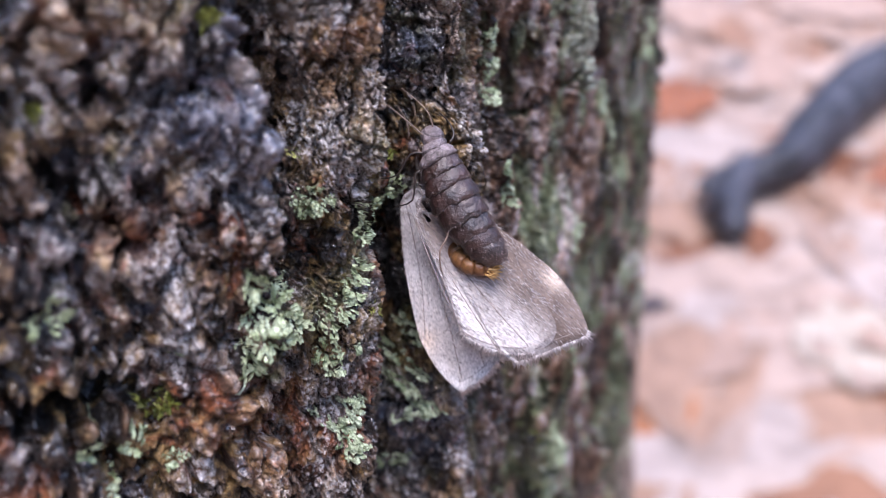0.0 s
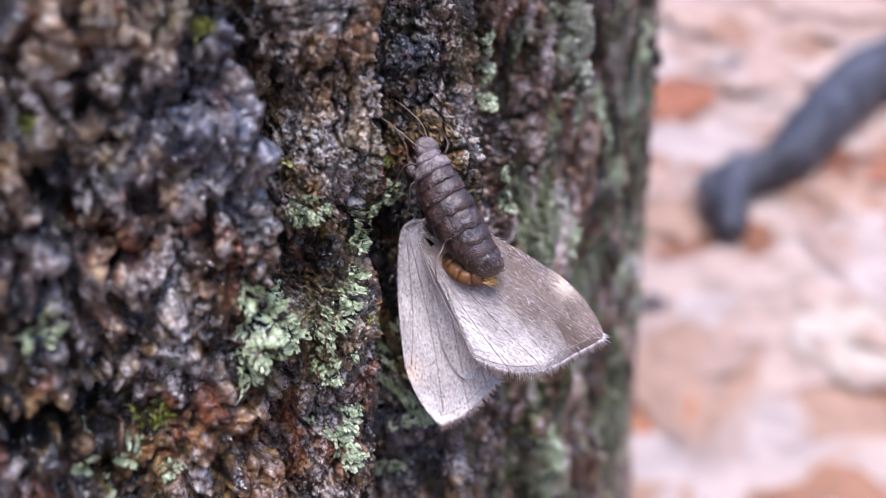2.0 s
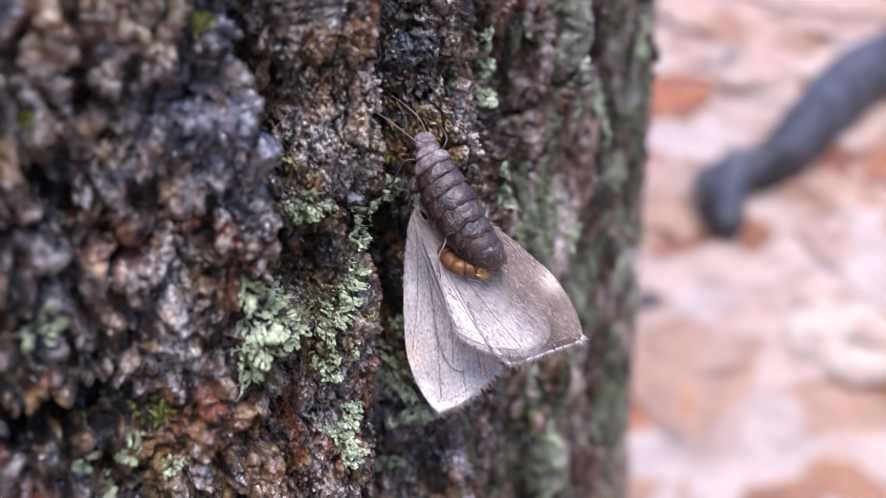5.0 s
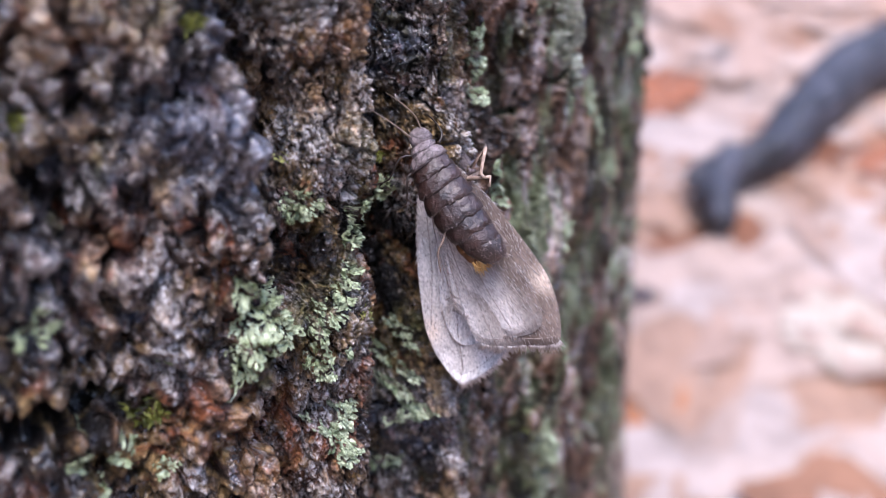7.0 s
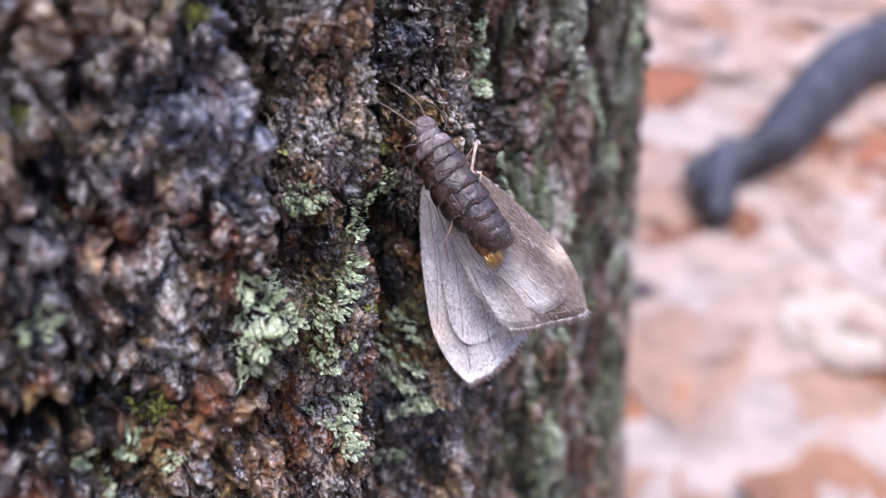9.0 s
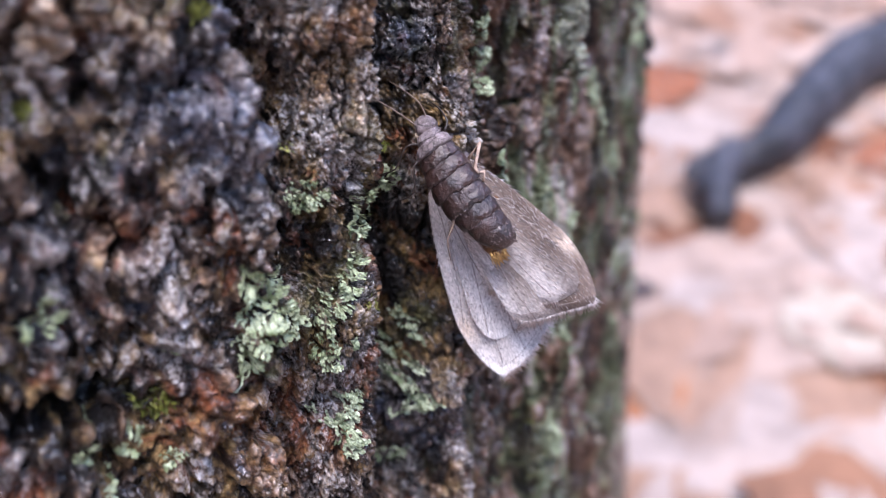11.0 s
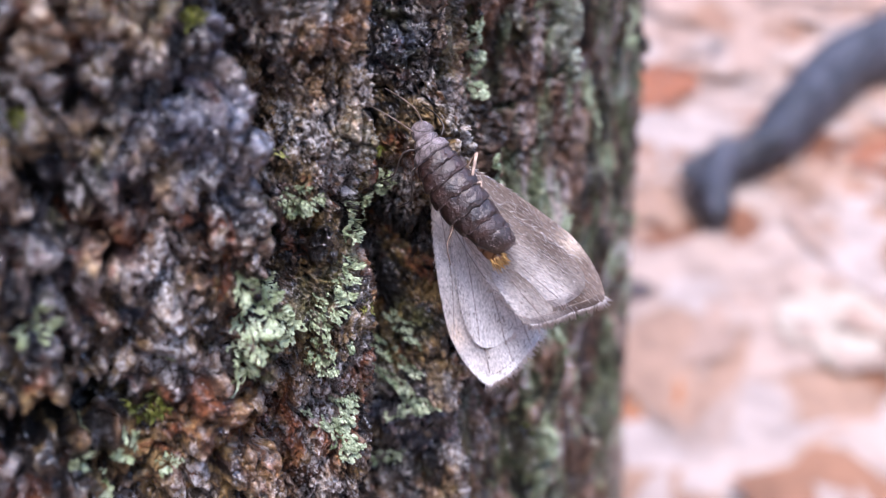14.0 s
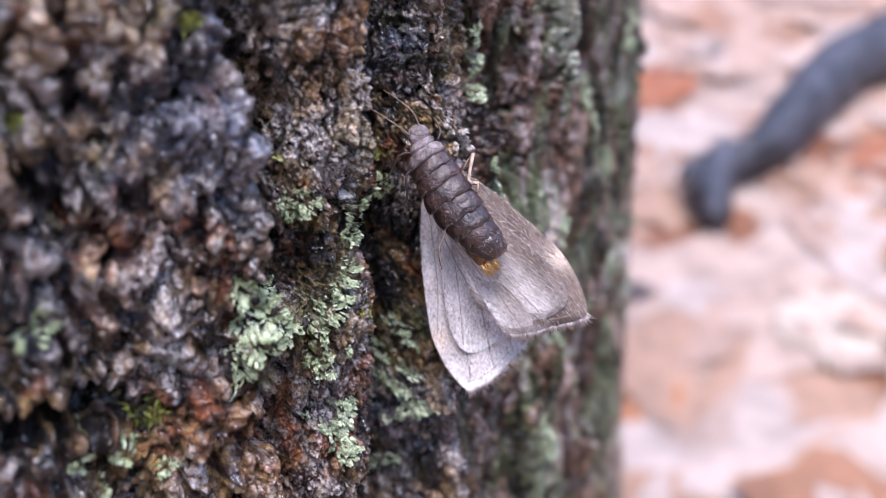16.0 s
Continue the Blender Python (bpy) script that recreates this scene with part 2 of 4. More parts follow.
MAT_LEAF_DARK = plain_material("rotten_dark_leaf", (0.03, 0.022, 0.020), (0.09, 0.065, 0.06), 30, 0.6, 0.001, 0.3)
MAT_LEAF_CREAM = plain_material("cream_leaf", (0.32, 0.26, 0.20), (0.42, 0.36, 0.29), 30, 0.7, 0.001, 0.2)
MAT_LOG = plain_material("dark_wet_branch_bark", (0.009, 0.009, 0.011), (0.060, 0.060, 0.074), 26, 0.5, 0.004, 0.5)
MAT_SKY_RING = plain_material("dim_brown_ring", (0.035, 0.03, 0.02), (0.12, 0.10, 0.075), 2, 0.9, 0.05, 0.2)

# ---------------------------------------------------------------- noise on arrays


def hash2(ix, iy, k):
    h = (ix.astype(np.int64) * 374761393 + iy.astype(np.int64) * 668265263 + k * 1442695041) & 0xFFFFFFFF
    h = ((h ^ (h >> 13)) * 1274126177) & 0xFFFFFFFF
    h = ((h ^ (h >> 16)) * 2246822519) & 0xFFFFFFFF
    return ((h ^ (h >> 15)) & 0xFFFFFF) / float(0x1000000)


def vnoise(x, y, k=0):
    """Smooth noise, about -1 to 1."""
    ix, iy = np.floor(x), np.floor(y)
    fx, fy = x - ix, y - iy
    out = 0
    sx, sy = fx * fx * fx * (fx * (fx * 6 - 15) + 10), fy * fy * fy * (fy * (fy * 6 - 15) + 10)
    for dx in (0, 1):
        for dy in (0, 1):
            a = hash2(ix + dx, iy + dy, k) * 2 * np.pi
            g = np.cos(a) * (fx - dx) + np.sin(a) * (fy - dy)
            out = out + g * (sx if dx else 1 - sx) * (sy if dy else 1 - sy)
    return out * 1.5


def fbm(x, y, octaves=4, k=0, gain=0.5):
    out, amp = 0, 1.0
    for o in range(octaves):
        out = out + amp * vnoise(x * 2**o + 7.3 * o, y * 2**o - 3.1 * o, k + o)
        amp *= gain
    return out


def cells(x, y, k=0):
    """Cell noise: nearest distance, gap to the second, the nearest cell's random number and the offset to its middle."""
    ix, iy = np.floor(x), np.floor(y)
    d1, d2 = np.full(x.shape, 9.0), np.full(x.shape, 9.0)
    rid, ox, oy = np.zeros(x.shape), np.zeros(x.shape), np.zeros(x.shape)
    for dx in (-1, 0, 1):
        for dy in (-1, 0, 1):
            cx, cy = ix + dx, iy + dy
            px, py = cx + hash2(cx, cy, k), cy + hash2(cx, cy, k + 1)
            d = np.hypot(px - x, py - y)
            near = d < d1
            d2 = np.where(near, d1, np.minimum(d2, d))
            rid = np.where(near, hash2(cx, cy, k + 2), rid)
            ox, oy = np.where(near, x - px, ox), np.where(near, y - py, oy)
            d1 = np.where(near, d, d1)
    return d1, d2 - d1, rid, ox, oy


# ---------------------------------------------------------------- the trunk's bark
AXIS, RADIUS, PHI0 = (-0.2295, 0.1952), 0.264, -0.52927
# relief across the trunk, in mm: each ridge rises to its right-hand crest and drops into a furrow
RELIEF = ((-60, -9.0), (-45, -8.0), (-33, -7.3), (-27.3, -6.0), (-25.5, -5.4), (-24.6, -7.4), (-22.7, -6.1), (-20, -4.8), (-17.3, -3.4), (-14.7, -1.9), (-13.5, -1.8), (-12.2, -5.2),
          (-10.6, -4.5), (-9.3, -3.1), (-8.2, -1.7), (-6.9, -0.4), (-5.6, 0.3), (-4.6, -3.4), (-3.6, -4.4), (0.6, -4.8), (1.7, 0.8), (3.2, 2.2), (4.4, -0.8), (8, 0.4), (10, 1.8), (11.6, -3.6), (15, -3.0), (17, -0.8), (20, 0.8), (25, 2.2), (27.4, -4.6), (31, -4.0),
          (37, -0.6), (40, 1.4), (43, 2.0), (45.5, -4.0), (49, -3.2), (54, 1.5), (58, 2.6), (63, -2.5), (74, 2.2), (78, -0.5), (90, 2.0), (120, 1.0))
# dents and bosses of their own: u, z, half width, half height, depth in mm
DENTS = ((1.6, -14.4, 2.0, 2.2, 3.0), (1.4, -8.5, 1.9, 3.2, 1.8), (-5.2, -23.5, 1.4, 3.0, 1.6), (-11.3, -15.1, 1.2, 3.6, 1.2), (-3.1, -25.1, 2.4, 4.5, 1.0), (-12.3, -23.1, 0.9, 1.3, 1.6), (-2.5, -37.2, 1.5, 2.2, 1.2), (-13.3, -33.5, 1.0, 2.0, 1.8), (-22.9, -28.3, 1.8, 1.2, 2.0), (-6.3, -42.0, 1.6, 1.4, 1.2), (-9.6, -34.7, 1.0, 0.8, 0.8))
BOSSES = ((-4.3, -7.5, 1.1, 6.0, 4.4), (-13.3, -14.5, 1.7, 3.0, 1.0), (-7.0, -16.5, 2.0, 1.8, 0.9), (-8.8, -20.4, 2.2, 1.6, 0.6), (-11.2, -27.7, 1.6, 2.0, 2.2), (-8.2, -29.2, 2.2, 2.6, 0.6), (-8.2, -37.3, 2.0, 2.6, 0.8), (-18.0, -22.2, 3.0, 3.0, 0.9), (-1.2, -20.7, 1.4, 1.4, 1.2), (-0.6, -38.2, 2.4, 2.4, 1.6))


# cracks that wander over the ridges: half width and depth in mm, then places u, z
CRACKS = ((0.75, 2.8, (-14.5, -7.6), (-11.6, -9.7), (-10.6, -11.6), (-9.9, -13.7), (-10.1, -16.7), (-10.2, -18.8)),
          (0.60, 2.2, (-11.0, -21.8), (-13.6, -22.6), (-15.0, -24.2)),
          (0.95, 4.2, (2.1, -6.0), (1.9, -10.4), (1.4, -12.6), (1.9, -15.9), (1.4, -20.0)),
          (0.95, 2.4, (1.6, -24.0), (1.3, -29.0), (0.6, -35.0), (0.0, -38.0)),
          (0.90, 2.6, (-26.4, -11.4), (-24.8, -9.7), (-24.7, -5.5)),
          (0.65, 2.2, (-21.9, -6.0), (-21.6, -10.9), (-22.7, -11.9)),
          (1.00, 2.6, (-20.6, -29.9), (-22.2, -29.0), (-25.5, -27.4), (-28.9, -26.8)),
          (0.65, 2.2, (-16.0, -27.7), (-15.6, -30.6), (-16.1, -33.2)),
          (0.65, 2.4, (-16.9, -21.1), (-17.9, -18.3), (-15.9, -17.4)),
          (0.55, 1.8, (-23.4, -16.2), (-21.4, -18.0), (-20.9, -21.4)),
          (0.50, 1.6, (-12.6, -9.9), (-12.9, -13.6), (-12.2, -16.0)),
          (1.00, 2.6, (9.2, -9.0), (10.1, -15.0), (12.0, -19.0)),
          (1.20, 3.2, (19.5, -8.0), (18.2, -13.6), (19.2, -20.0), (18.6, -29.0)),
          (1.50, 3.4, (36.9, -24.0), (36.5, -32.0)),
          (1.30, 3.4, (16.6, -42.0), (19.0, -53.0), (17.6, -60.0)),
          (1.50, 3.0, (41.8, -52.0), (41.2, -65.0)),
          (1.50, 3.0, (29.5, -34.0), (30.5, -46.0), (29.0, -58.0)))
# patches of colour, some with sheen or shade painted in: u, z, half width, half height, strength
DAMP_SHEEN = ((-17.0, -12.5, 4.2, 3.2, 1.0), (-14.9, -16.0, 2.2, 2.0, 0.9), (-11.2, -19.8, 1.4, 2.0, 0.8), (-13.5, -24.0, 1.5, 1.5, 0.5), (-16.2, -8.0, 1.5, 1.5, 0.9), (0.5, -40.5, 3.0, 3.0, 0.8), (-25.0, -21.0, 2.0, 3.0, 0.5),
        (-20.5, -22.0, 1.5, 1.5, 0.6), (2.0, -12.0, 0.8, 3.0, 0.6))
CHALKY = ((-7.6, -14.5, 2.6, 4.5, 0.7), (3.2, -13.0, 0.6, 8.0, 1.0), (-24.2, -8.6, 1.5, 3.6, 0.7), (-19.8, -25.0, 2.0, 2.6, 0.7), (-11.3, -14.0, 1.0, 2.4, 0.5), (-17.2, -20.4, 1.4, 1.6, 0.5), (-25.5, -24.5, 1.6, 1.6, 0.5), (-8.8, -32.8, 1.6, 1.4, 0.4))
PALE_AND_SHADE = ((-19.7, -7.2, 2.6, 2.6, 0.30), (-24.4, -8.8, 1.8, 4.0, 0.22), (-21.5, -7.0, 2.0, 2.0, 0.2), (-19.8, -25.2, 2.0, 2.4, 0.20), (-18.0, -20.0, 2.0, 2.0, 0.12), (-9.0, -8.0, 2.4, 4.0, 0.20), (-8.0, -14.0, 2.6, 4.0, 0.22), (3.2, -12.0, 0.6, 8.0, 0.32),
        (-18.0, -19.5, 6.0, 4.5, -0.08), (-8.0, -22.5, 3.0, 3.0, -0.10), (-22.0, -29.4, 4.5, 3.0, -0.30), (-28.0, -26.5, 3.0, 4.0, -0.20), (-23.0, -16.5, 2.6, 2.4, -0.12), (-26.0, -12.5, 1.5, 2.5, -0.2), (-5.2, -28.0, 1.8, 4.0, -0.20), (1.2, -28.0, 1.8, 6.5, -0.60), (-4.8, -22.5, 1.4, 2.0, -0.25), (-7.6, -23.5, 1.6, 1.4, -0.2), (-11.3, -25.6, 0.8, 1.6, -0.35), (-13.2, -29.8, 1.4, 1.2, -0.2), (-15.4, -23.6, 0.9, 0.9, -0.4), (-10.0, -17.6, 0.7, 1.8, -0.35), (-10.6, -21.8, 1.0, 1.2, -0.3), (-27.0, -19.5, 2.0, 3.0, -0.14), (1.8, -11.0, 0.75, 6.5, -0.60), (2.6, -16.2, 0.45, 1.3, -0.50))   # paler bark, and the shade of furrows and cracks painted dark
RUSTY = ((-21.2, -8.6, 0.8, 0.6, 1.0), (-10.3, -36.3, 1.6, 3.4, 0.9), (-18.6, -29.6, 1.6, 2.2, 0.8), (-14.0, -33.0, 2.6, 3.0, 0.8), (-7.5, -9.0, 2.0, 3.0, 0.45), (-20.0, -18.5, 2.0, 2.0, 0.4), (24.2, -17.0, 1.6, 7.0, 0.8), (-5.5, -26.8, 1.0, 2.0, 0.6), (33.0, -24.0, 1.2, 3.0, 0.7))

KNOTS = np.array(RELIEF)


def sway(u, z):
    return 1.5 * fbm(u / 26, z / 15, 2, 11) + 0.25 * fbm(u / 9, z / 9, 2, 15)


def crack_depth(u, z):
    """How far the wandering cracks cut in, in mm."""
    shape = np.broadcast(u, z).shape
    u, z = (np.broadcast_to(q, shape).ravel() for q in (u, z))
    out = np.zeros(len(u))
    for width, depth, *line in CRACKS:
        us, zs = zip(*line)
        near = np.nonzero((u > min(us) - 3 * width) & (u < max(us) + 3 * width) & (z > min(zs) - 3 * width) & (z < max(zs) + 3 * width))[0]
        if not len(near):
            continue
        a, b = u[near], z[near]
        a = a + 0.3 * fbm(a / 1.1, b / 2.6, 3, 141)
        d = np.full(len(near), 99.0)
        for (u0, z0), (u1, z1) in zip(line, line[1:]):
            t = np.clip(((a - u0) * (u1 - u0) + (b - z0) * (z1 - z0)) / ((u1 - u0) ** 2 + (z1 - z0) ** 2), 0, 1)
            d = np.minimum(d, np.hypot(a - u0 - t * (u1 - u0), b - z0 - t * (z1 - z0)))
        ends = np.minimum(np.hypot(a - us[0], b - zs[0]), np.hypot(a - us[-1], b - zs[-1])) / 3.0
        taper = np.clip(0.15 + ends, 0, 1)
        out[near] = np.maximum(out[near], depth * taper * taper * (3 - 2 * taper) * np.exp(-((d / width) ** 4)))
    return out.reshape(shape)


def patches(u, z, spots):
    out = 0
    for a, b, ra, rb, w in spots:
        out = out + w * np.exp(-(((u - a) / ra) ** 2 + ((z - b) / rb) ** 2))
    return out


def bark_form(u, z):
    """The large relief of the bark, in mm: ridges, furrows, cracks, dents and bosses."""
    wu = sway(u, z)
    h = np.interp(u + wu, KNOTS[:, 0], KNOTS[:, 1])
    h = h + 0.8 * fbm(u / 5.5, z / 8, 3, 21) + 1.6 * np.clip((u - 6) / 8, 0, 1) * fbm(u / 3.4, z / 15, 3, 25)
    for (a, b, ra, rb, d), sg in [(q, -1) for q in DENTS] + [(q, 1) for q in BOSSES]:
        h = h + sg * d * np.exp(-(((u + 0.5 * wu - a) / ra) ** 2 + ((z - b) / rb) ** 2))
    return h - crack_depth(u, z)


def billow(x, y, k):
    """Rounded lumps with sharp creases between them, about 0 to 1."""
    return np.minimum(1.0, np.abs(vnoise(x, y, k)) * 2.0)


def grain_way(p):
    """The way across the bark, in mm, along which its pattern runs: over crests and down furrows alike."""
    return 1000 * (p[..., 0] + 0.5 * p[..., 1])


def bark_flakes(p, u, z):
    """Plates, papery flakes and lumps on that relief at places p, in mm, with their tone and crust."""
    s = grain_way(p)
    lumpy = np.clip((-12.0 - u) / 3 + 0.6 * vnoise(s / 3, z / 3, 35), 0, 1)
    q1 = 0.5 * fbm(s / 1.6, z / 1.6, 2, 31)
    _, gap, plate, ox, oy = cells((s + q1) / 1.6, (z + q1) / 5.0, 41)
    h = 1.0 * (plate - 0.5) + 0.6 * (ox * (plate - 0.4)) - (0.6 + 0.6 * vnoise(s / 4, z / 4, 33)) * np.exp(-((gap / 0.14) ** 2))
    q2 = 0.28 * fbm(s / 0.5, z / 0.6, 3, 51)
    q3 = 0.28 * fbm(s / 0.45 + 9, z / 0.55, 3, 55)
    d2, gap2, flake, ox2, oy2 = cells((s + q2) / 0.50, (z + q3) / 1.35, 61)
    tilt = hash2(np.floor(flake * 9999), np.floor(flake * 777), 3) - 0.5
    h = h + 0.30 * (flake - 0.45) + 0.40 * (ox2 * tilt + oy2 * (flake - 0.5)) - 0.34 * np.exp(-((gap2 / 0.15) ** 2))
    h = h - 0.40 * np.exp(-((d2 / 0.16) ** 2)) * (flake > 0.55)
    # crinkled thin edges
    r1 = 1 - np.abs(vnoise((s + q2) / 0.36, (z + q3) / 1.0, 71)) * 2.2
    r2 = 1 - np.abs(vnoise((s + 0.6 * q3) / 0.18, (z + 0.6 * q2) / 0.40, 75)) * 2.2
    h = h + 0.18 * np.clip(r1, -0.6, 1) + 0.10 * np.clip(r2, -0.6, 1)
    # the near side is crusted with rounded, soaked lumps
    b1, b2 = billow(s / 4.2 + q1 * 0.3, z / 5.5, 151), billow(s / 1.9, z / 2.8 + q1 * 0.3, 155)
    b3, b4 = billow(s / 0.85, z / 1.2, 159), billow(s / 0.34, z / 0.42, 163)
    lumps = 1.3 * b1 + 1.1 * b2 + 0.50 * b3 + 0.18 * b4 - 1.3
    h = h * (1 - 0.75 * lumpy) + lumps * lumpy
    tone = 0.5 * flake + 0.25 * plate + 0.25 * (0.5 + 0.5 * vnoise(s / 0.5, z / 0.7, 85))
    # tone follows the lumps' height, so crease shade is put into the colour
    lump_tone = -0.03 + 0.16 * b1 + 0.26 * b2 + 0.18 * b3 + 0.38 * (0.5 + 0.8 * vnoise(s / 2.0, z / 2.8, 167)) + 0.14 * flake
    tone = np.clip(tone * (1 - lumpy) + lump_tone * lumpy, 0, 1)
    crust = 0.08 + 1.0 * fbm(s / 3.5, z / 5, 3, 87) + 0.55 * (r1 + r2 - 1.1) * (1 - 0.6 * lumpy) + 0.4 * (flake - 0.4) + lumpy * (0.5 * (b2 + b3) - 0.6)
    return h, tone, crust


OUTWARD = (0.30, -0.60, 0.06)   # the flakes lift away from the trunk's middle and lean over


def lifted(p, du, dz, lift):
    n = np.cross(du, dz)
    n = n / np.linalg.norm(n, axis=-1, keepdims=True) + np.array(OUTWARD)
    n = n / np.linalg.norm(n, axis=-1, keepdims=True)
    return p + n * np.asarray(lift)[..., None] * 0.001


def on_bark(u, z, lift):
    """World places lifted by some mm off the large relief, square to it."""
    e = 0.5
    p = on_trunk(u, z, bark_form(u, z))
    du = on_trunk(u + e, z, bark_form(u + e, z)) - on_trunk(u - e, z, bark_form(u - e, z))
    dz = on_trunk(u, z + e, bark_form(u, z + e)) - on_trunk(u, z - e, bark_form(u, z - e))
    return lifted(p, du, dz, lift)


def on_trunk(u, z, h):
    """World places, in metres, from the way round the trunk, the height against the eye and the relief, in mm."""
    phi = PHI0 + np.asarray(u) * 0.001 / RADIUS
    r = RADIUS + np.asarray(h) * 0.001
    return np.stack([AXIS[0] + r * np.cos(phi), AXIS[1] + r * np.sin(phi), EYE_H + np.asarray(z) * 0.001 + 0 * r], -1)


def grid_mesh(name, places, rows, cols, attrs=()):
    me = bpy.data.meshes.new(name)
    idx = np.arange(rows * cols).reshape(rows, cols)
    quads = np.stack([idx[:-1, :-1], idx[:-1, 1:], idx[1:, 1:], idx[1:, :-1]], -1).reshape(-1, 4)
    me.vertices.add(rows * cols)
    me.vertices.foreach_set("co", places.astype(np.float32).ravel())
    me.loops.add(quads.size)
    me.loops.foreach_set("vertex_index", quads.ravel().astype(np.int32))
    me.polygons.add(len(quads))
    me.polygons.foreach_set("loop_start", np.arange(0, quads.size, 4, dtype=np.int32))
    me.polygons.foreach_set("use_smooth", np.ones(len(quads), dtype=bool))
    for label, values in attrs:
        me.attributes.new(label, "FLOAT", "POINT").data.foreach_set("value", values.astype(np.float32).ravel())
    me.update()
    me.validate()
    return me


def soup(name, verts, faces, mat, smooth=True):
    me = bpy.data.meshes.new(name)
    me.from_pydata([tuple(v) for v in verts], [], [tuple(q) for q in faces])
    for m in mat if isinstance(mat, (list, tuple)) else [mat]:
        me.materials.append(m)
    me.polygons.foreach_set("use_smooth", [smooth] * len(me.polygons))
    me.update()
    return me


def part(name, me, parent, label="", place=None):
    ob = new(name, me)
    ob.parent = parent
    if place is not None:
        ob.matrix_basis = place
    return tagged(ob, label)


def build_tree():
    tree = tagged(new("tree"), "broad old tree trunk with wet flaky lichen-spotted bark", "tree")
    zs = np.concatenate([np.arange(-96, -50, 0.3), np.arange(-50, 0, 0.08), np.arange(0, 10, 0.3)])
    # columns stand closer where the bark is near, and evenly over crests and furrow walls
    row = np.concatenate([np.arange(-42, -15.5, 0.05), np.arange(-15.5, 7, 0.02), np.arange(7, 40, 0.06), np.arange(40, 104, 0.15)])
    near = np.interp(row, (-42, -17, -14, 5, 9, 38, 44, 104), (9.0, 9.0, 13.0, 13.0, 6.0, 5.0, 2.8, 2.0))
    n = 1250
    uu, hh = np.zeros((len(zs), n)), np.zeros((len(zs), n))
    for k0 in range(0, len(zs), 100):
        rows = zs[k0:k0 + 100]
        form = bark_form(*np.meshgrid(row, rows))
        for k, f in enumerate(form):
            step = 0.5 * (near[1:] + near[:-1]) * np.hypot(np.diff(row), np.diff(f))
            way = np.concatenate([[0], np.cumsum(step)])
            uu[k0 + k] = np.interp(np.linspace(0, way[-1], n), way, row)
            hh[k0 + k] = np.interp(uu[k0 + k], row, f)
    zz = np.repeat(zs[:, None], n, 1)
    places = on_trunk(uu, zz, hh)
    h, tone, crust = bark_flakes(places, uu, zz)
    ss = grain_way(places)
    # tone and crust both drop where furrow shade is painted in
    tone = np.clip(tone + patches(uu, zz, PALE_AND_SHADE), 0, 1)
    crust = np.clip(crust + np.minimum(0, 2.0 * patches(uu, zz, PALE_AND_SHADE)) + 0.7 * patches(uu, zz, CHALKY) - 0.35 * patches(uu, zz, DAMP_SHEEN), 0, 1)
    damp = np.clip(patches(uu, zz, DAMP_SHEEN) * (0.75 + 0.6 * fbm(ss / 1.8, zz / 1.8, 2, 171)), 0, 1)
    rusty = np.clip(patches(uu, zz, RUSTY) * (0.8 + 0.9 * fbm(ss / 1.2, zz / 2.2, 3, 175)), 0, 1)
    flank = np.clip((uu - 4.5) / 6, 0, 1)
    # square to the relief over about a millimetre
    k = 6
    du, dz = places.copy(), places.copy()
    du[:, k:-k] = places[:, 2 * k:] - places[:, :-2 * k]
    du[:, :k], du[:, -k:] = du[:, k:k + 1], du[:, -k - 1:-k]
    dz[k:-k] = places[2 * k:] - places[:-2 * k]
    dz[:k], dz[-k:] = dz[k:k + 1], dz[-k - 1:-k]
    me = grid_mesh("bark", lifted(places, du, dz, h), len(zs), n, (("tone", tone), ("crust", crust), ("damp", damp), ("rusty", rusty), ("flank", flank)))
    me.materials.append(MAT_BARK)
    part("bark", me, tree)
    # the whole trunk, flared at its foot, a little inside the near bark
    ang = np.linspace(0, 2 * np.pi, 361)
    hs = np.concatenate([np.linspace(-0.15, 0.6, 151), np.linspace(0.62, 3.2, 60)])
    aa, hh = np.meshgrid(ang, hs)
    flare = 0.16 * np.exp(-np.clip(hh, 0, 9) / 0.07) * (1 + 0.4 * np.sin(aa * 5 + 1))
    ridge = 0.006 * fbm(np.cos(aa) * 9 + 20, np.sin(aa) * 9 + hh * 1.5, 4, 91)
    uu = (np.mod(aa - PHI0 + np.pi, 2 * np.pi) - np.pi) * RADIUS * 1000
    inside = ((uu > -50) & (uu < 112) & (hh > EYE_H - 0.11) & (hh < EYE_H + 0.02)) * 0.014
    r = RADIUS + flare + ridge - inside - 0.04 * np.clip(hh - 0.5, 0, 3) / 2.7
    places = np.stack([AXIS[0] + r * np.cos(aa), AXIS[1] + r * np.sin(aa), hh], -1)
    me = grid_mesh("trunk", places, len(hs), len(ang))
    me.materials.append(MAT_TRUNK)
    part("trunk", me, tree)


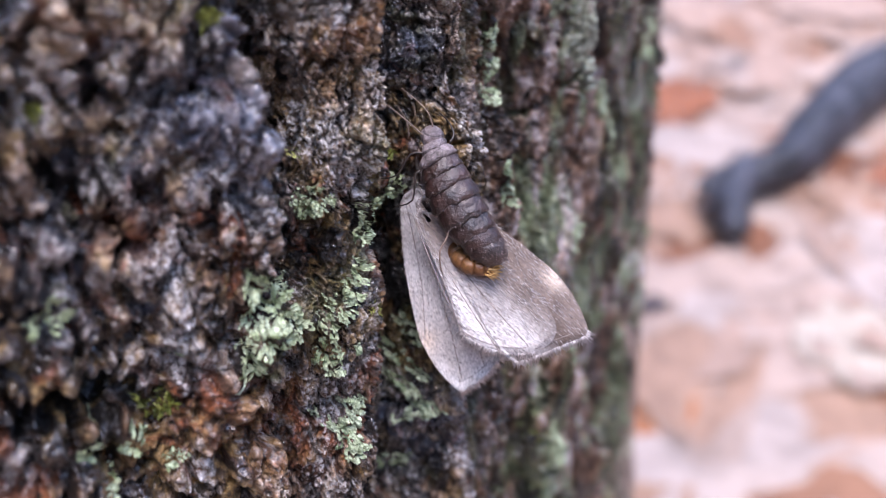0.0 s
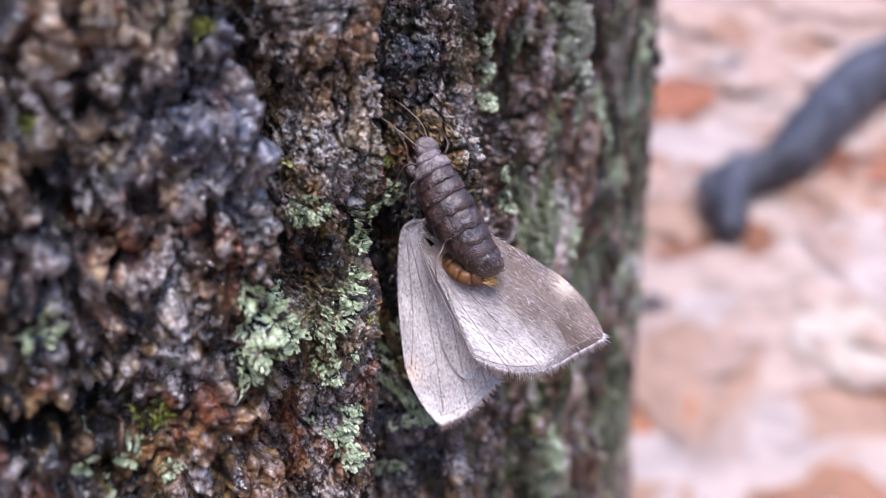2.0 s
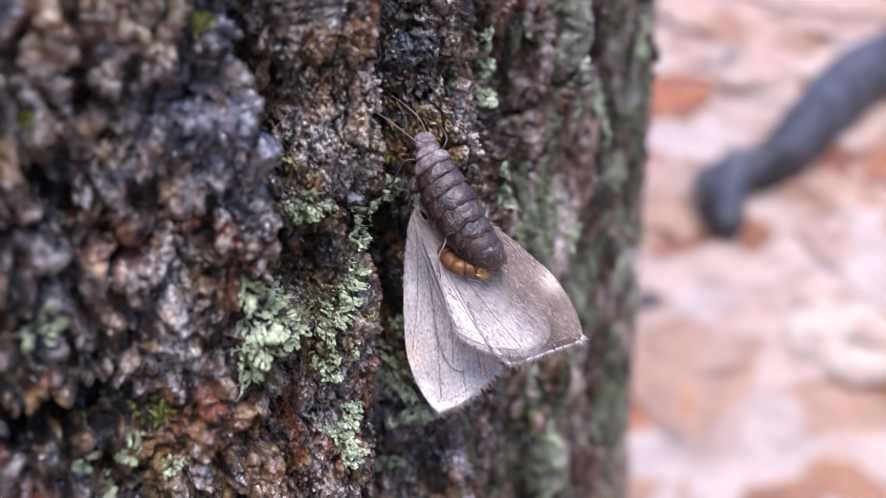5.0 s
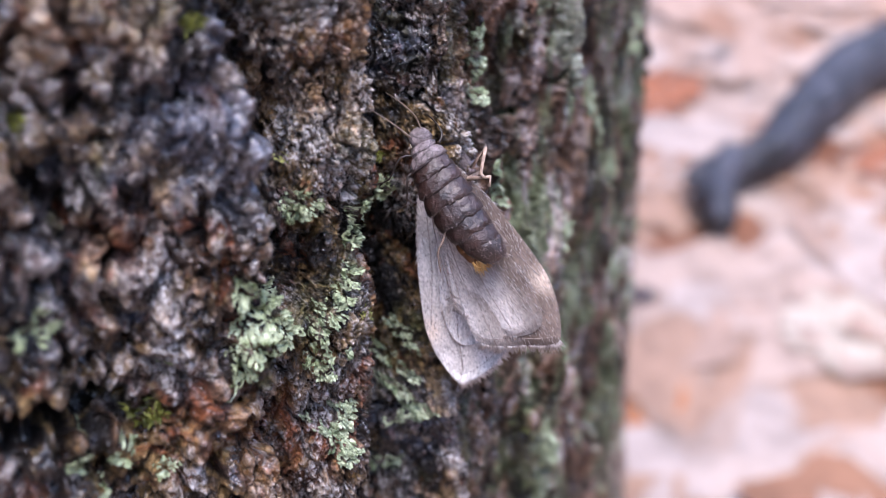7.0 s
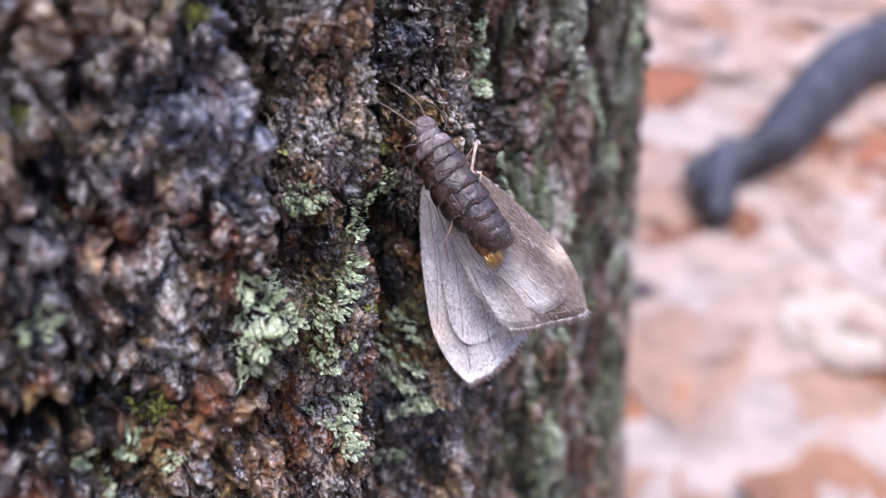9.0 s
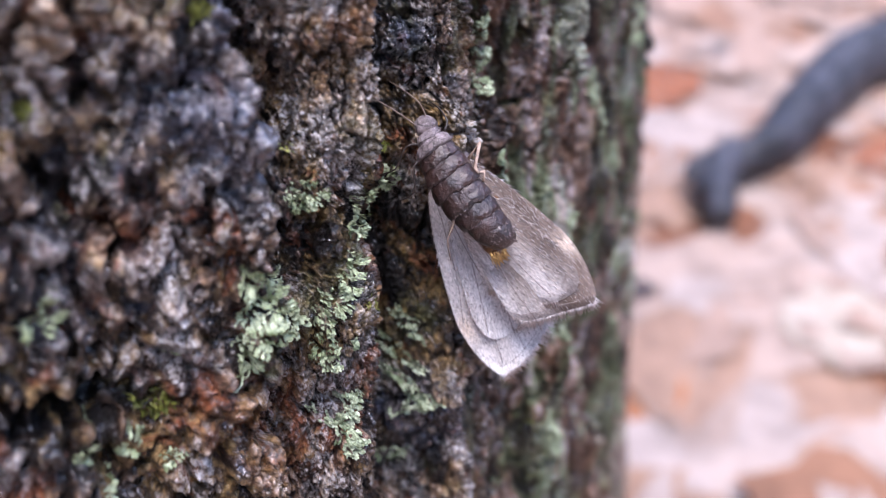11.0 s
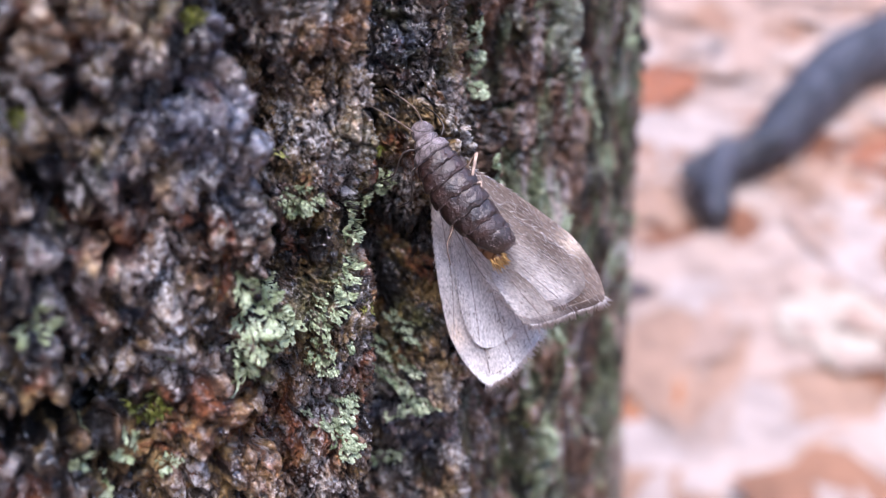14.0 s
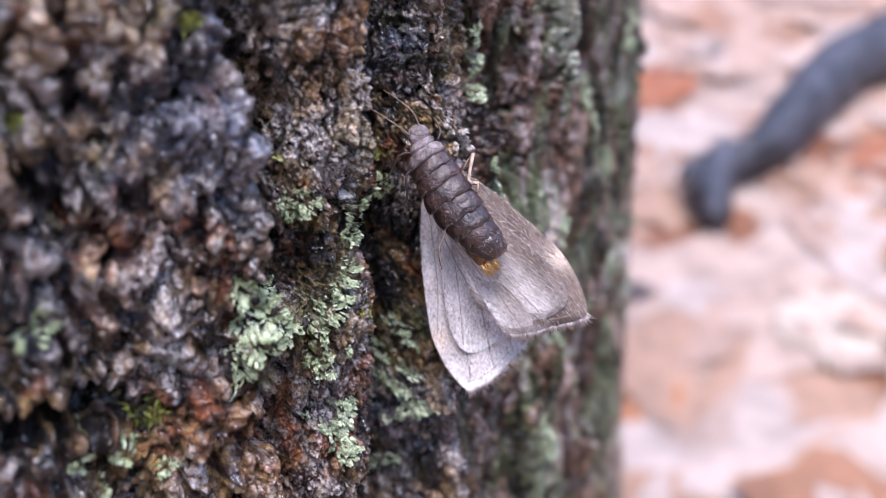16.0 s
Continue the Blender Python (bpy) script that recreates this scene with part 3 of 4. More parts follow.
# ---------------------------------------------------------------- lichens and moss
def drape(name, clumps, mat, label, category, piece, cling=0.5):
    """Clumps of points (u, z, lift off the bark in mm, faces), each laid on the bark as one part of a thing."""
    thing = tagged(new(name), label, category, "lichens and moss on the bark")
    u0, z0 = np.mean(clumps[0][0]), np.mean(clumps[0][1])
    base = Vector(on_trunk(u0, z0, 0.0))
    thing.matrix_basis = Matrix.Translation(base)
    for us, zs, ls, faces in clumps:
        u, z = np.array(us), np.array(zs)
        mid, low = np.mean(u), np.mean(z)
        row = np.linspace(mid - 9, mid + 9, 721)
        way = np.maximum.accumulate(grain_way(on_trunk(row, low, bark_form(row, low + 0 * row)))) + 1e-6 * np.arange(721)
        u = np.interp(np.interp(mid, row, way) + u - mid, way, row)
        lift = np.array(ls) + cling * bark_flakes(on_trunk(u, z, bark_form(u, z)), u, z)[0] + 0.1 * vnoise(u / 0.8, z / 0.8, 7)
        p = on_bark(u, z, lift)
        faces = [q for q in faces if np.linalg.norm(np.ptp(p[list(q)], axis=0)) < 0.00055]   # nothing hangs across a furrow
        tagged(part(piece, soup(piece, p - np.array(base), faces, mat, cling < 1), thing), kind="stuff")
    return thing


SLANT = 1.1   # lobes stretch a little round the trunk


def leafy_lichen(seed, spots, size, count, mat=None, label="pale green leafy lichen with crinkled lobes on bark"):
    """Flat forked lobes spreading from spots (u, z, half width, half height), overlapping like shingles."""
    rnd = random.Random(seed)
    clumps = []

    def lobe(c, u, z, a, length, width, lift, depth):
        us, zs, ls, faces = c
        steps, start = 4, len(us)
        bend = rnd.uniform(-0.5, 0.5)
        for i in range(steps + 1):
            f = i / steps
            w = width * (0.5 + 0.85 * f - 0.5 * f**6) * (0.6 if i == steps else 1)
            cu, sz = math.cos(a), math.sin(a)
            for s in (-1, 0, 1):
                us.append(u + (-sz * w * s + rnd.uniform(-0.03, 0.03)) * SLANT)
                zs.append(z + cu * w * s + rnd.uniform(-0.03, 0.03))
                ls.append(lift + 0.10 * f + (0.07 * f + rnd.uniform(0, 0.05) if s else 0.0))
            if i < steps:
                u, z = u + cu * length / steps * SLANT, z + sz * length / steps
                a += bend / steps
        for i in range(steps):
            for j in (0, 1):
                p = start + i * 3 + j
                faces.append((p, p + 1, p + 4, p + 3))
        if depth and rnd.random() < 0.9:
            for da in (-0.65, 0.6):
                lobe(c, u, z, a + da + rnd.uniform(-0.25, 0.25), length * rnd.uniform(0.5, 0.8), width * 0.85, lift + 0.05, depth - 1)

    for u0, z0, ru, rz in spots:
        c = ([], [], [], [])
        for i in range(int(count * 1.3)):
            q, b = math.sqrt(rnd.random()), rnd.uniform(0, 2 * math.pi)
            lobe(c, u0 + ru * q * math.cos(b), z0 + rz * q * math.sin(b), b + rnd.uniform(-0.7, 0.7), size * rnd.uniform(0.5, 0.95),
                 size * rnd.uniform(0.17, 0.26), 0.42 + 0.12 * (1 - q) + rnd.uniform(0, 0.10), 1)
        clumps.append(c)
    return drape("leafy_lichen", clumps, mat or MAT_LICHEN, label, "lichen", "rosette", 0.75)


def granular_lichen(seed, spots, grain, count, label="grey-green powdery granular lichen crust on bark"):
    rnd = random.Random(seed)
    clumps = []
    for u0, z0, ru, rz in spots:
        us, zs, ls, faces = [], [], [], []
        for i in range(count):
            q, b = math.sqrt(rnd.random()), rnd.uniform(0, 2 * math.pi)
            q *= 0.85 + 0.25 * math.sin(3 * b + seed) + 0.2 * math.sin(7 * b)
            u, z, g = u0 + ru * q * math.cos(b), z0 + rz * q * math.sin(b), grain * rnd.uniform(0.45, 1.25)
            if noise.noise(Vector((u * 2.2, z * 2.2, seed))) < -0.12:
                continue
            top = 0.12 + rnd.uniform(0.0, 0.2) + 0.1 * math.sin(u * 5) * math.sin(z * 6)
            s = len(us)
            for k in range(6):
                an, e = 2 * math.pi * k / 6 + i, rnd.uniform(0.6, 1.3)
                us.append(u + SLANT * e * g * math.cos(an)), zs.append(z + e * g * math.sin(an)), ls.append(top + rnd.uniform(-0.08, 0.08))
            us.append(u), zs.append(z), ls.append(top + g * 0.8)
            for k in range(6):
                an = 2 * math.pi * k / 6 + i
                us.append(u + 0.7 * g * math.cos(an)), zs.append(z + 0.7 * g * math.sin(an)), ls.append(top - 0.6)
            for k in range(6):
                n = (k + 1) % 6
                faces += [(s + k, s + n, s + 6), (s + 7 + k, s + 7 + n, s + n, s + k)]
        clumps.append((us, zs, ls, faces))
    return drape("granular_lichen", clumps, MAT_LICHEN_GREY, label, "lichen", "crust", 1.0)


def moss_tuft(seed, u0, z0, ru, rz, count, length):
    rnd = random.Random(seed)
    us, zs, ls, faces = [], [], [], []
    for i in range(count):
        q, b = math.sqrt(rnd.random()), rnd.uniform(0, 2 * math.pi)
        u, z = u0 + ru * q * math.cos(b), z0 + rz * q * math.sin(b)
        a, n = rnd.uniform(0, 2 * math.pi), length * rnd.uniform(0.6, 1.3)
        w, s = 0.12 * n, len(us)
        for f, k in ((0, 0.8), (0.5, 1.0)):
            for sg in (-1, 1):
                us.append(u + math.cos(a) * n * 0.6 * f - math.sin(a) * w * k * sg)
                zs.append(z + math.sin(a) * n * 0.6 * f + math.cos(a) * w * k * sg)
                ls.append(n * f)
        us.append(u + math.cos(a) * n * 0.8), zs.append(z + math.sin(a) * n * 0.8), ls.append(n * 0.9 + 0.1)
        faces += [(s, s + 1, s + 3, s + 2), (s + 2, s + 3, s + 4)]
    return drape("moss_tuft", [(us, zs, ls, faces)], MAT_MOSS, "small yellow-green moss tuft growing in bark crevice", "moss", "moss_clump")


def build_lichens():
    leafy_lichen(1, ((-9.3, -19.4, 0.92, 0.70), (-9.8, -20.0, 0.53, 0.35)), 0.34, 34)
    leafy_lichen(2, ((1.4, -22.2, 1.32, 0.99), (-5.8, -21.1, 0.66, 0.66), (-6.0, -22.6, 0.33, 0.52)), 0.32, 34)
    leafy_lichen(3, ((-9.5, -16.4, 0.42, 0.42),), 0.24, 14, MAT_LICHEN_YELLOW, "tiny yellow-green leafy lichen rosette on bark")
    leafy_lichen(4, ((-15.5, -22.9, 0.40, 0.80), (-15.1, -25.0, 1.23, 0.95), (-14.3, -25.0, 1.22, 0.88), (-14.9, -26.4, 1.52, 0.76), (-11.6, -27.3, 0.51, 0.94), (-15.4, -28.3, 0.39, 0.85)), 0.38, 40)
    leafy_lichen(5, ((-6.8, -24.9, 0.28, 0.74), (-7.5, -25.9, 0.34, 0.67), (-8.4, -26.9, 0.66, 0.74), (-9.3, -28.1, 0.59, 0.74), (-9.2, -29.9, 0.64, 0.90), (-8.9, -31.0, 0.46, 0.46)), 0.34, 26)
    granular_lichen(6, ((-7.7, -34.8, 0.94, 0.94), (-8.4, -36.3, 1.31, 1.11), (-8.5, -37.7, 1.12, 0.72)), 0.11, 700)
    granular_lichen(61, ((-9.3, -35.1, 0.36, 0.40), (-8.2, -29.6, 0.34, 0.45)), 0.11, 60, "small crumbs of grey-green lichen on bark")
    leafy_lichen(7, ((1.3, -32.9, 0.39, 1.03), (0.8, -35.3, 0.61, 1.22), (0.2, -37.1, 0.44, 0.62)), 0.38, 34, MAT_LICHEN_GREY, "dull grey-green leafy lichen in a bark furrow")
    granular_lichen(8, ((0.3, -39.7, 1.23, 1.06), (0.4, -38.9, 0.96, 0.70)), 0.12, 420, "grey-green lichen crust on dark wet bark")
    leafy_lichen(9, ((1.2, -45.2, 0.95, 0.95),), 0.36, 34, MAT_LICHEN_GREY)
    granular_lichen(10, ((10.4, -12.2, 0.52, 1.08), (11.0, -14.6, 0.70, 1.74), (9.4, -16.4, 0.51, 1.07)), 0.13, 600, "long pale green lichen patch on bark ridge")
    leafy_lichen(11, ((-26.6, -22.2, 0.69, 0.38), (-25.9, -21.5, 0.31, 0.62)), 0.34, 18)
    leafy_lichen(13, ((-25.3, -30.1, 0.67, 0.40), (-22.1, -31.1, 0.56, 0.32)), 0.36, 18)
    leafy_lichen(14, ((-23.4, -33.2, 0.72, 0.43),), 0.36, 18)
    leafy_lichen(12, ((-20.1, -33.2, 0.54, 0.36),), 0.36, 16)
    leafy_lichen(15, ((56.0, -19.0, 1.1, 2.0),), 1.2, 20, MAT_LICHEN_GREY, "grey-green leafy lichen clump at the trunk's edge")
    granular_lichen(16, ((10.5, -24.1, 0.49, 1.60), (10.2, -21.8, 0.31, 0.88)), 0.12, 420, "pale grey-green lichen streak on bark")
    granular_lichen(17, ((-19.0, -26.7, 0.48, 0.34),), 0.12, 50, "pale lichen grains on dark wet bark")
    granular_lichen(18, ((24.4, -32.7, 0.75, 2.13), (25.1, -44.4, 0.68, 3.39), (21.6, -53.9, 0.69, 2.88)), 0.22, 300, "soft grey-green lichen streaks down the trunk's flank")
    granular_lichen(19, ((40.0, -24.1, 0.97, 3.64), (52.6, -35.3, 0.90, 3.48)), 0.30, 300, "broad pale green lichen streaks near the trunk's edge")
    moss_tuft(21, -20.2, -29.6, 1.15, 0.72, 170, 0.6)
    moss_tuft(22, 1.3, -19.3, 0.44, 0.36, 50, 0.45)
    moss_tuft(23, 43.0, -55.0, 1.20, 1.95, 120, 1.2)
    moss_tuft(24, 20.3, -52.5, 0.85, 1.71, 120, 1.1)
    moss_tuft(25, -24.3, -11.8, 0.55, 0.61, 70, 0.5)
    moss_tuft(26, -6.8, -27.4, 0.33, 0.37, 40, 0.4)
    moss_tuft(27, -16.7, -7.6, 0.79, 0.43, 70, 0.5)


# ---------------------------------------------------------------- the two moths
MOTH = Matrix.Translation((-0.00054, 0.06188, 0.39963)) @ pose(0, 0, 0, -22, 0, 0)   # x across, y away from the eye, z up the trunk


def turned(x, y, z, way, twist=0.0, nod=0.0):
    """A pose in the moths' space, in mm and degrees: x points along the way, z faces the eye, then twist about x and nod about y."""
    a, tw, be = radians(way), radians(twist), radians(nod)
    vx, vy, vz = Vector((math.cos(a), 0, math.sin(a))), Vector((-math.sin(a), 0, math.cos(a))), Vector((0, -1, 0))
    vy, vz = vy * math.cos(tw) + vz * math.sin(tw), vz * math.cos(tw) - vy * math.sin(tw)
    vx, vz = vx * math.cos(be) + vz * math.sin(be), vz * math.cos(be) - vx * math.sin(be)
    m = Matrix((vx, vy, vz)).transposed().to_4x4()
    m.translation = Vector((x, y, z)) * 0.001
    return m


def tube(points, radii, sides=8, squash=1.0):
    """A closed tube along points, in mm; verts in metres and faces."""
    pts = [Vector(p) for p in points]
    verts, faces = [], []
    for i, p in enumerate(pts):
        way = (pts[min(i + 1, len(pts) - 1)] - pts[max(i - 1, 0)]).normalized()
        side = way.cross(Vector((0.05, 0.1, 1))).normalized()
        up = side.cross(way)
        for k in range(sides):
            a = 2 * math.pi * k / sides
            verts.append((p + (side * math.cos(a) + up * math.sin(a) * squash) * radii[i]) * 0.001)
    n = len(pts)
    for i in range(n - 1):
        for k in range(sides):
            a, b = i * sides + k, i * sides + (k + 1) % sides
            faces.append((a, b, b + sides, a + sides))
    faces += [tuple(range(sides))[::-1], tuple(range((n - 1) * sides, n * sides))]
    return verts, faces


def joined(pieces):
    verts, faces = [], []
    for v, f in pieces:
        s = len(verts)
        verts += list(v)
        faces += [tuple(i + s for i in q) for q in f]
    return verts, faces


def lump(profile, sides=28, squash=0.8, rough=0.0, seed=0, bow=None, ragged=0.0):
    """A body turned round x from (x, radius) pairs, in mm."""
    rnd = random.Random(seed)
    verts, faces = [], []
    for i, (x, r) in enumerate(profile):
        for k in range(sides):
            a = 2 * math.pi * k / sides
            rr = r * (1 + rough * (noise.noise(Vector((x * 2.2 + seed, math.cos(a) * 2, math.sin(a) * 2))) + 0.5 * rnd.uniform(-1, 1)))
            torn = ragged * noise.noise(Vector((3.5 * math.cos(a), 3.5 * math.sin(a), seed * 3.7))) if i > len(profile) - 5 else 0.0
            verts.append(((x + torn) * 0.001, (rr * math.cos(a) + (bow(x) if bow else 0)) * 0.001, rr * squash * math.sin(a) * 0.001))
    n = len(profile)
    for i in range(n - 1):
        for k in range(sides):
            a, b = i * sides + k, i * sides + (k + 1) % sides
            faces.append((a, b, b + sides, a + sides))
    faces += [tuple(range(sides))[::-1], tuple(range((n - 1) * sides, n * sides))]
    return verts, faces


def hairs(rnd, roots, length, width):
    """Thin tapered hairs from (place, way) pairs in mm."""
    verts, faces = [], []
    for p, way in roots:
        p, way = Vector(p), Vector(way).normalized()
        side = way.orthogonal().normalized() * width
        side2 = way.cross(side)
        s, n = len(verts), length * rnd.uniform(0.6, 1.3)
        tip = p + way * n + Vector([rnd.uniform(-0.12, 0.12) * n for _ in range(3)])
        verts += [(p + side) * 0.001, (p - side * 0.5 + side2) * 0.001, (p - side * 0.5 - side2) * 0.001, tip * 0.001]
        faces += [(s, s + 1, s + 3), (s + 1, s + 2, s + 3), (s + 2, s, s + 3)]
    return verts, faces


def limb(points, r0, r1, sides=7):
    n = len(points)
    return tube(points, [r0 + (r1 - r0) * i / (n - 1) for i in range(n)], sides)


def curve_through(points, steps=5):
    """A smooth line through points."""
    pts = [Vector(p) for p in points]
    out = []
    for i in range(len(pts) - 1):
        a, b, c, d = pts[max(i - 1, 0)], pts[i], pts[i + 1], pts[min(i + 2, len(pts) - 1)]
        for k in range(steps):
            t = k / steps
            out.append(0.5 * (2 * b + (c - a) * t + (2 * a - 5 * b + 4 * c - d) * t * t + (3 * b - a - 3 * c + d) * t**3))
    return out + [pts[-1]]


def body_radius(x):
    return float(np.interp(x, (-0.4, 0.2, 0.8, 1.3, 2.2, 3.4, 4.8, 6.2, 7.6, 8.8, 9.7, 10.3), (0.47, 0.70, 0.88, 1.13, 1.42, 1.65, 1.78, 1.74, 1.54, 1.28, 1.00, 0.5)))


def body_bow(x):
    """The body's middle line bows towards the trunk."""
    return -2.6 * max(0.0, min(1, x / 10.3)) * (1 - max(0.0, min(1, x / 10.3)))


def build_wingless_moth():
    """Its x runs from the head to the tail, z faces the eye."""
    rnd = random.Random(5)
    moth = tagged(new("wingless_moth"), "dark brown wingless female moth with ringed body clinging to bark", "moth")
    head = part("head", soup("head", *lump([(-0.55, 0.1), (-0.47, 0.42), (-0.2, 0.66), (0.15, 0.80), (0.5, 0.8), (0.75, 0.6), (0.9, 0.2)], 24, 0.9, 0.14, 3), MAT_HEAD), moth, "greyish scaly head")
    for sg in (-1, 1):
        v, f = lump([(-0.26, 0.05), (-0.2, 0.18), (0, 0.27), (0.2, 0.18), (0.26, 0.05)], 12, 1.0)
        part("eye", soup("eye", [(a[0] + 0.0001, a[1] + sg * 0.00052, a[2] + 0.00012) for a in v], f, MAT_LEG), head)
    for pts in (((-0.2, 0.35, 0.35), (-1.2, 0.5, 0.8), (-2.4, 0.2, 0.8), (-3.7, -0.3, 0.4)), ((0.1, -0.45, 0.35), (-1.2, -0.95, 0.8), (-2.5, -1.5, 0.9), (-3.9, -2.2, 0.6))):
        line = curve_through(pts, 8)
        part("antenna", soup("antenna", *tube(line, [0.058 * (1 - 0.55 * i / len(line)) * (1 + 0.15 * (i % 2)) for i in range(len(line))], 7), MAT_LEG_PALE), head, "thin ringed antenna")
    part("thorax", soup("thorax", *lump([(0.5, 0.3), (0.58, 0.76), (0.9, 0.96), (1.1, 0.97), (1.15, 0.88), (1.22, 1.02), (1.5, 1.26), (1.8, 1.42), (1.98, 1.44), (2.08, 1.2)], 34, 0.85, 0.13, 8, body_bow), MAT_HEAD), moth, "pale grey scaly thorax")
    cuts = (2.0, 2.85, 3.9, 5.2, 6.6, 7.8, 8.9)
    abdomen = None
    for i in range(len(cuts) - 1):
        a, b = cuts[i], cuts[i + 1]
        ra, rb = body_radius(a), body_radius(b)
        prof = [(a - 0.35, ra * 0.80), (a - 0.05, ra * 0.90)]
        for k in range(1, 8):
            x = a + (b - a) * k / 7
            prof.append((x, body_radius(x) * (0.91 + 0.12 * math.sin(0.5 * math.pi * k / 7) - 0.02 * (k == 7))))
        prof += [(b + 0.07, rb * 0.99), (b + 0.10, rb * 0.87)]
        me = soup("segment", *lump(prof, 72, 0.85, 0.06, i, body_bow, 0.20), MAT_BODY)
        if abdomen is None:
            abdomen = part("abdomen", me, moth, "dark brown ringed abdomen")
        else:
            part("segment", me, abdomen)
        roots = []
        for k in range(56):
            an, x = rnd.uniform(0, 2 * math.pi), b - rnd.uniform(-0.05, 0.12) - (rnd.random() < 0.3) * rnd.uniform(0, b - a)
            r = body_radius(x) * 1.0
            roots.append(((x, r * math.cos(an) + body_bow(x), 0.85 * r * math.sin(an)), (1.0, 0.35 * math.cos(an), 0.35 * math.sin(an))))
        part("scale_rim", soup("scale_rim", *hairs(rnd, roots, 0.19, 0.03), MAT_RIM), abdomen, "pale scales along the ring's edge")
    prof = [(8.4, 1.05), (8.9, 1.3), (9.3, 1.22), (9.7, 1.08), (10.05, 0.9), (10.3, 0.62), (10.4, 0.25)]
    part("tail", soup("tail", *lump(prof, 34, 0.85, 0.09, 17, body_bow), MAT_BODY), moth, "knobbly dark tail end with loose scales")
    roots = []
    for k in range(150):
        an, x = rnd.uniform(0, 2 * math.pi), rnd.uniform(8.9, 10.35)
        r = body_radius(x)
        roots.append(((x, r * math.cos(an) + body_bow(x), 0.85 * r * math.sin(an)), (rnd.uniform(-0.2, 1.0), 0.8 * math.cos(an), 0.8 * math.sin(an))))
    part("tail_scales", soup("tail_scales", *hairs(rnd, roots, 0.33, 0.05), MAT_RIM), moth, "pale ragged scales round the tail")
    # legs reach the bark on the trunk's near side
    for pts, mat in ((((1.2, -0.8, -0.2), (0.6, -1.9, -0.2), (1.4, -3.4, -0.8), (1.0, -4.6, -1.6)), MAT_LEG),
                     (((2.2, -1.1, -0.3), (2.0, -2.2, 0.0), (3.5, -3.3, -0.6), (3.3, -4.6, -1.5)), MAT_LEG),
                     (((5.8, -1.7, 0.2), (6.9, -2.3, 0.4), (7.6, -3.3, 0.3), (8.9, -3.9, -0.2)), MAT_LEG_PALE),
                     (((1.2, 0.9, -0.5), (0.7, 1.5, -0.7), (-0.4, 1.6, -1.4), (-1.3, 1.4, -2.4)), MAT_LEG)):
        part("leg", soup("leg", *limb(curve_through(pts, 3), 0.10, 0.04), mat), moth, "thin jointed leg")
    for ob in moth.children_recursive:
        ob.data.transform(Matrix.Translation((0.0006, 0, 0)) @ Matrix.Diagonal((0.94, 0.94, 0.94, 1.0)))
    return moth


# wing outlines in mm: x from the root to the tip, y towards the leading edge
FORE = ((2.0, -0.3), (2.6, 0.62), (4.8, 1.15), (8.0, 1.55), (11.0, 1.65), (12.6, 1.60), (14.4, 1.15), (15.9, 0.45), (16.8, -0.25), (16.65, -0.85), (15.85, -2.2), (14.95, -3.75), (13.8, -5.0),
        (11.0, -4.4), (6.0, -2.6), (2.6, -1.3))
HIND = ((2.4, -1.1), (5.5, -0.8), (10.5, -1.2), (13.2, -1.7), (14.6, -2.5), (14.9, -3.6), (14.3, -4.8), (13.3, -5.6), (12.1, -6.15), (10.8, -6.45), (9.5, -6.4), (8.2, -5.4), (5.0, -3.3), (2.8, -2.0))


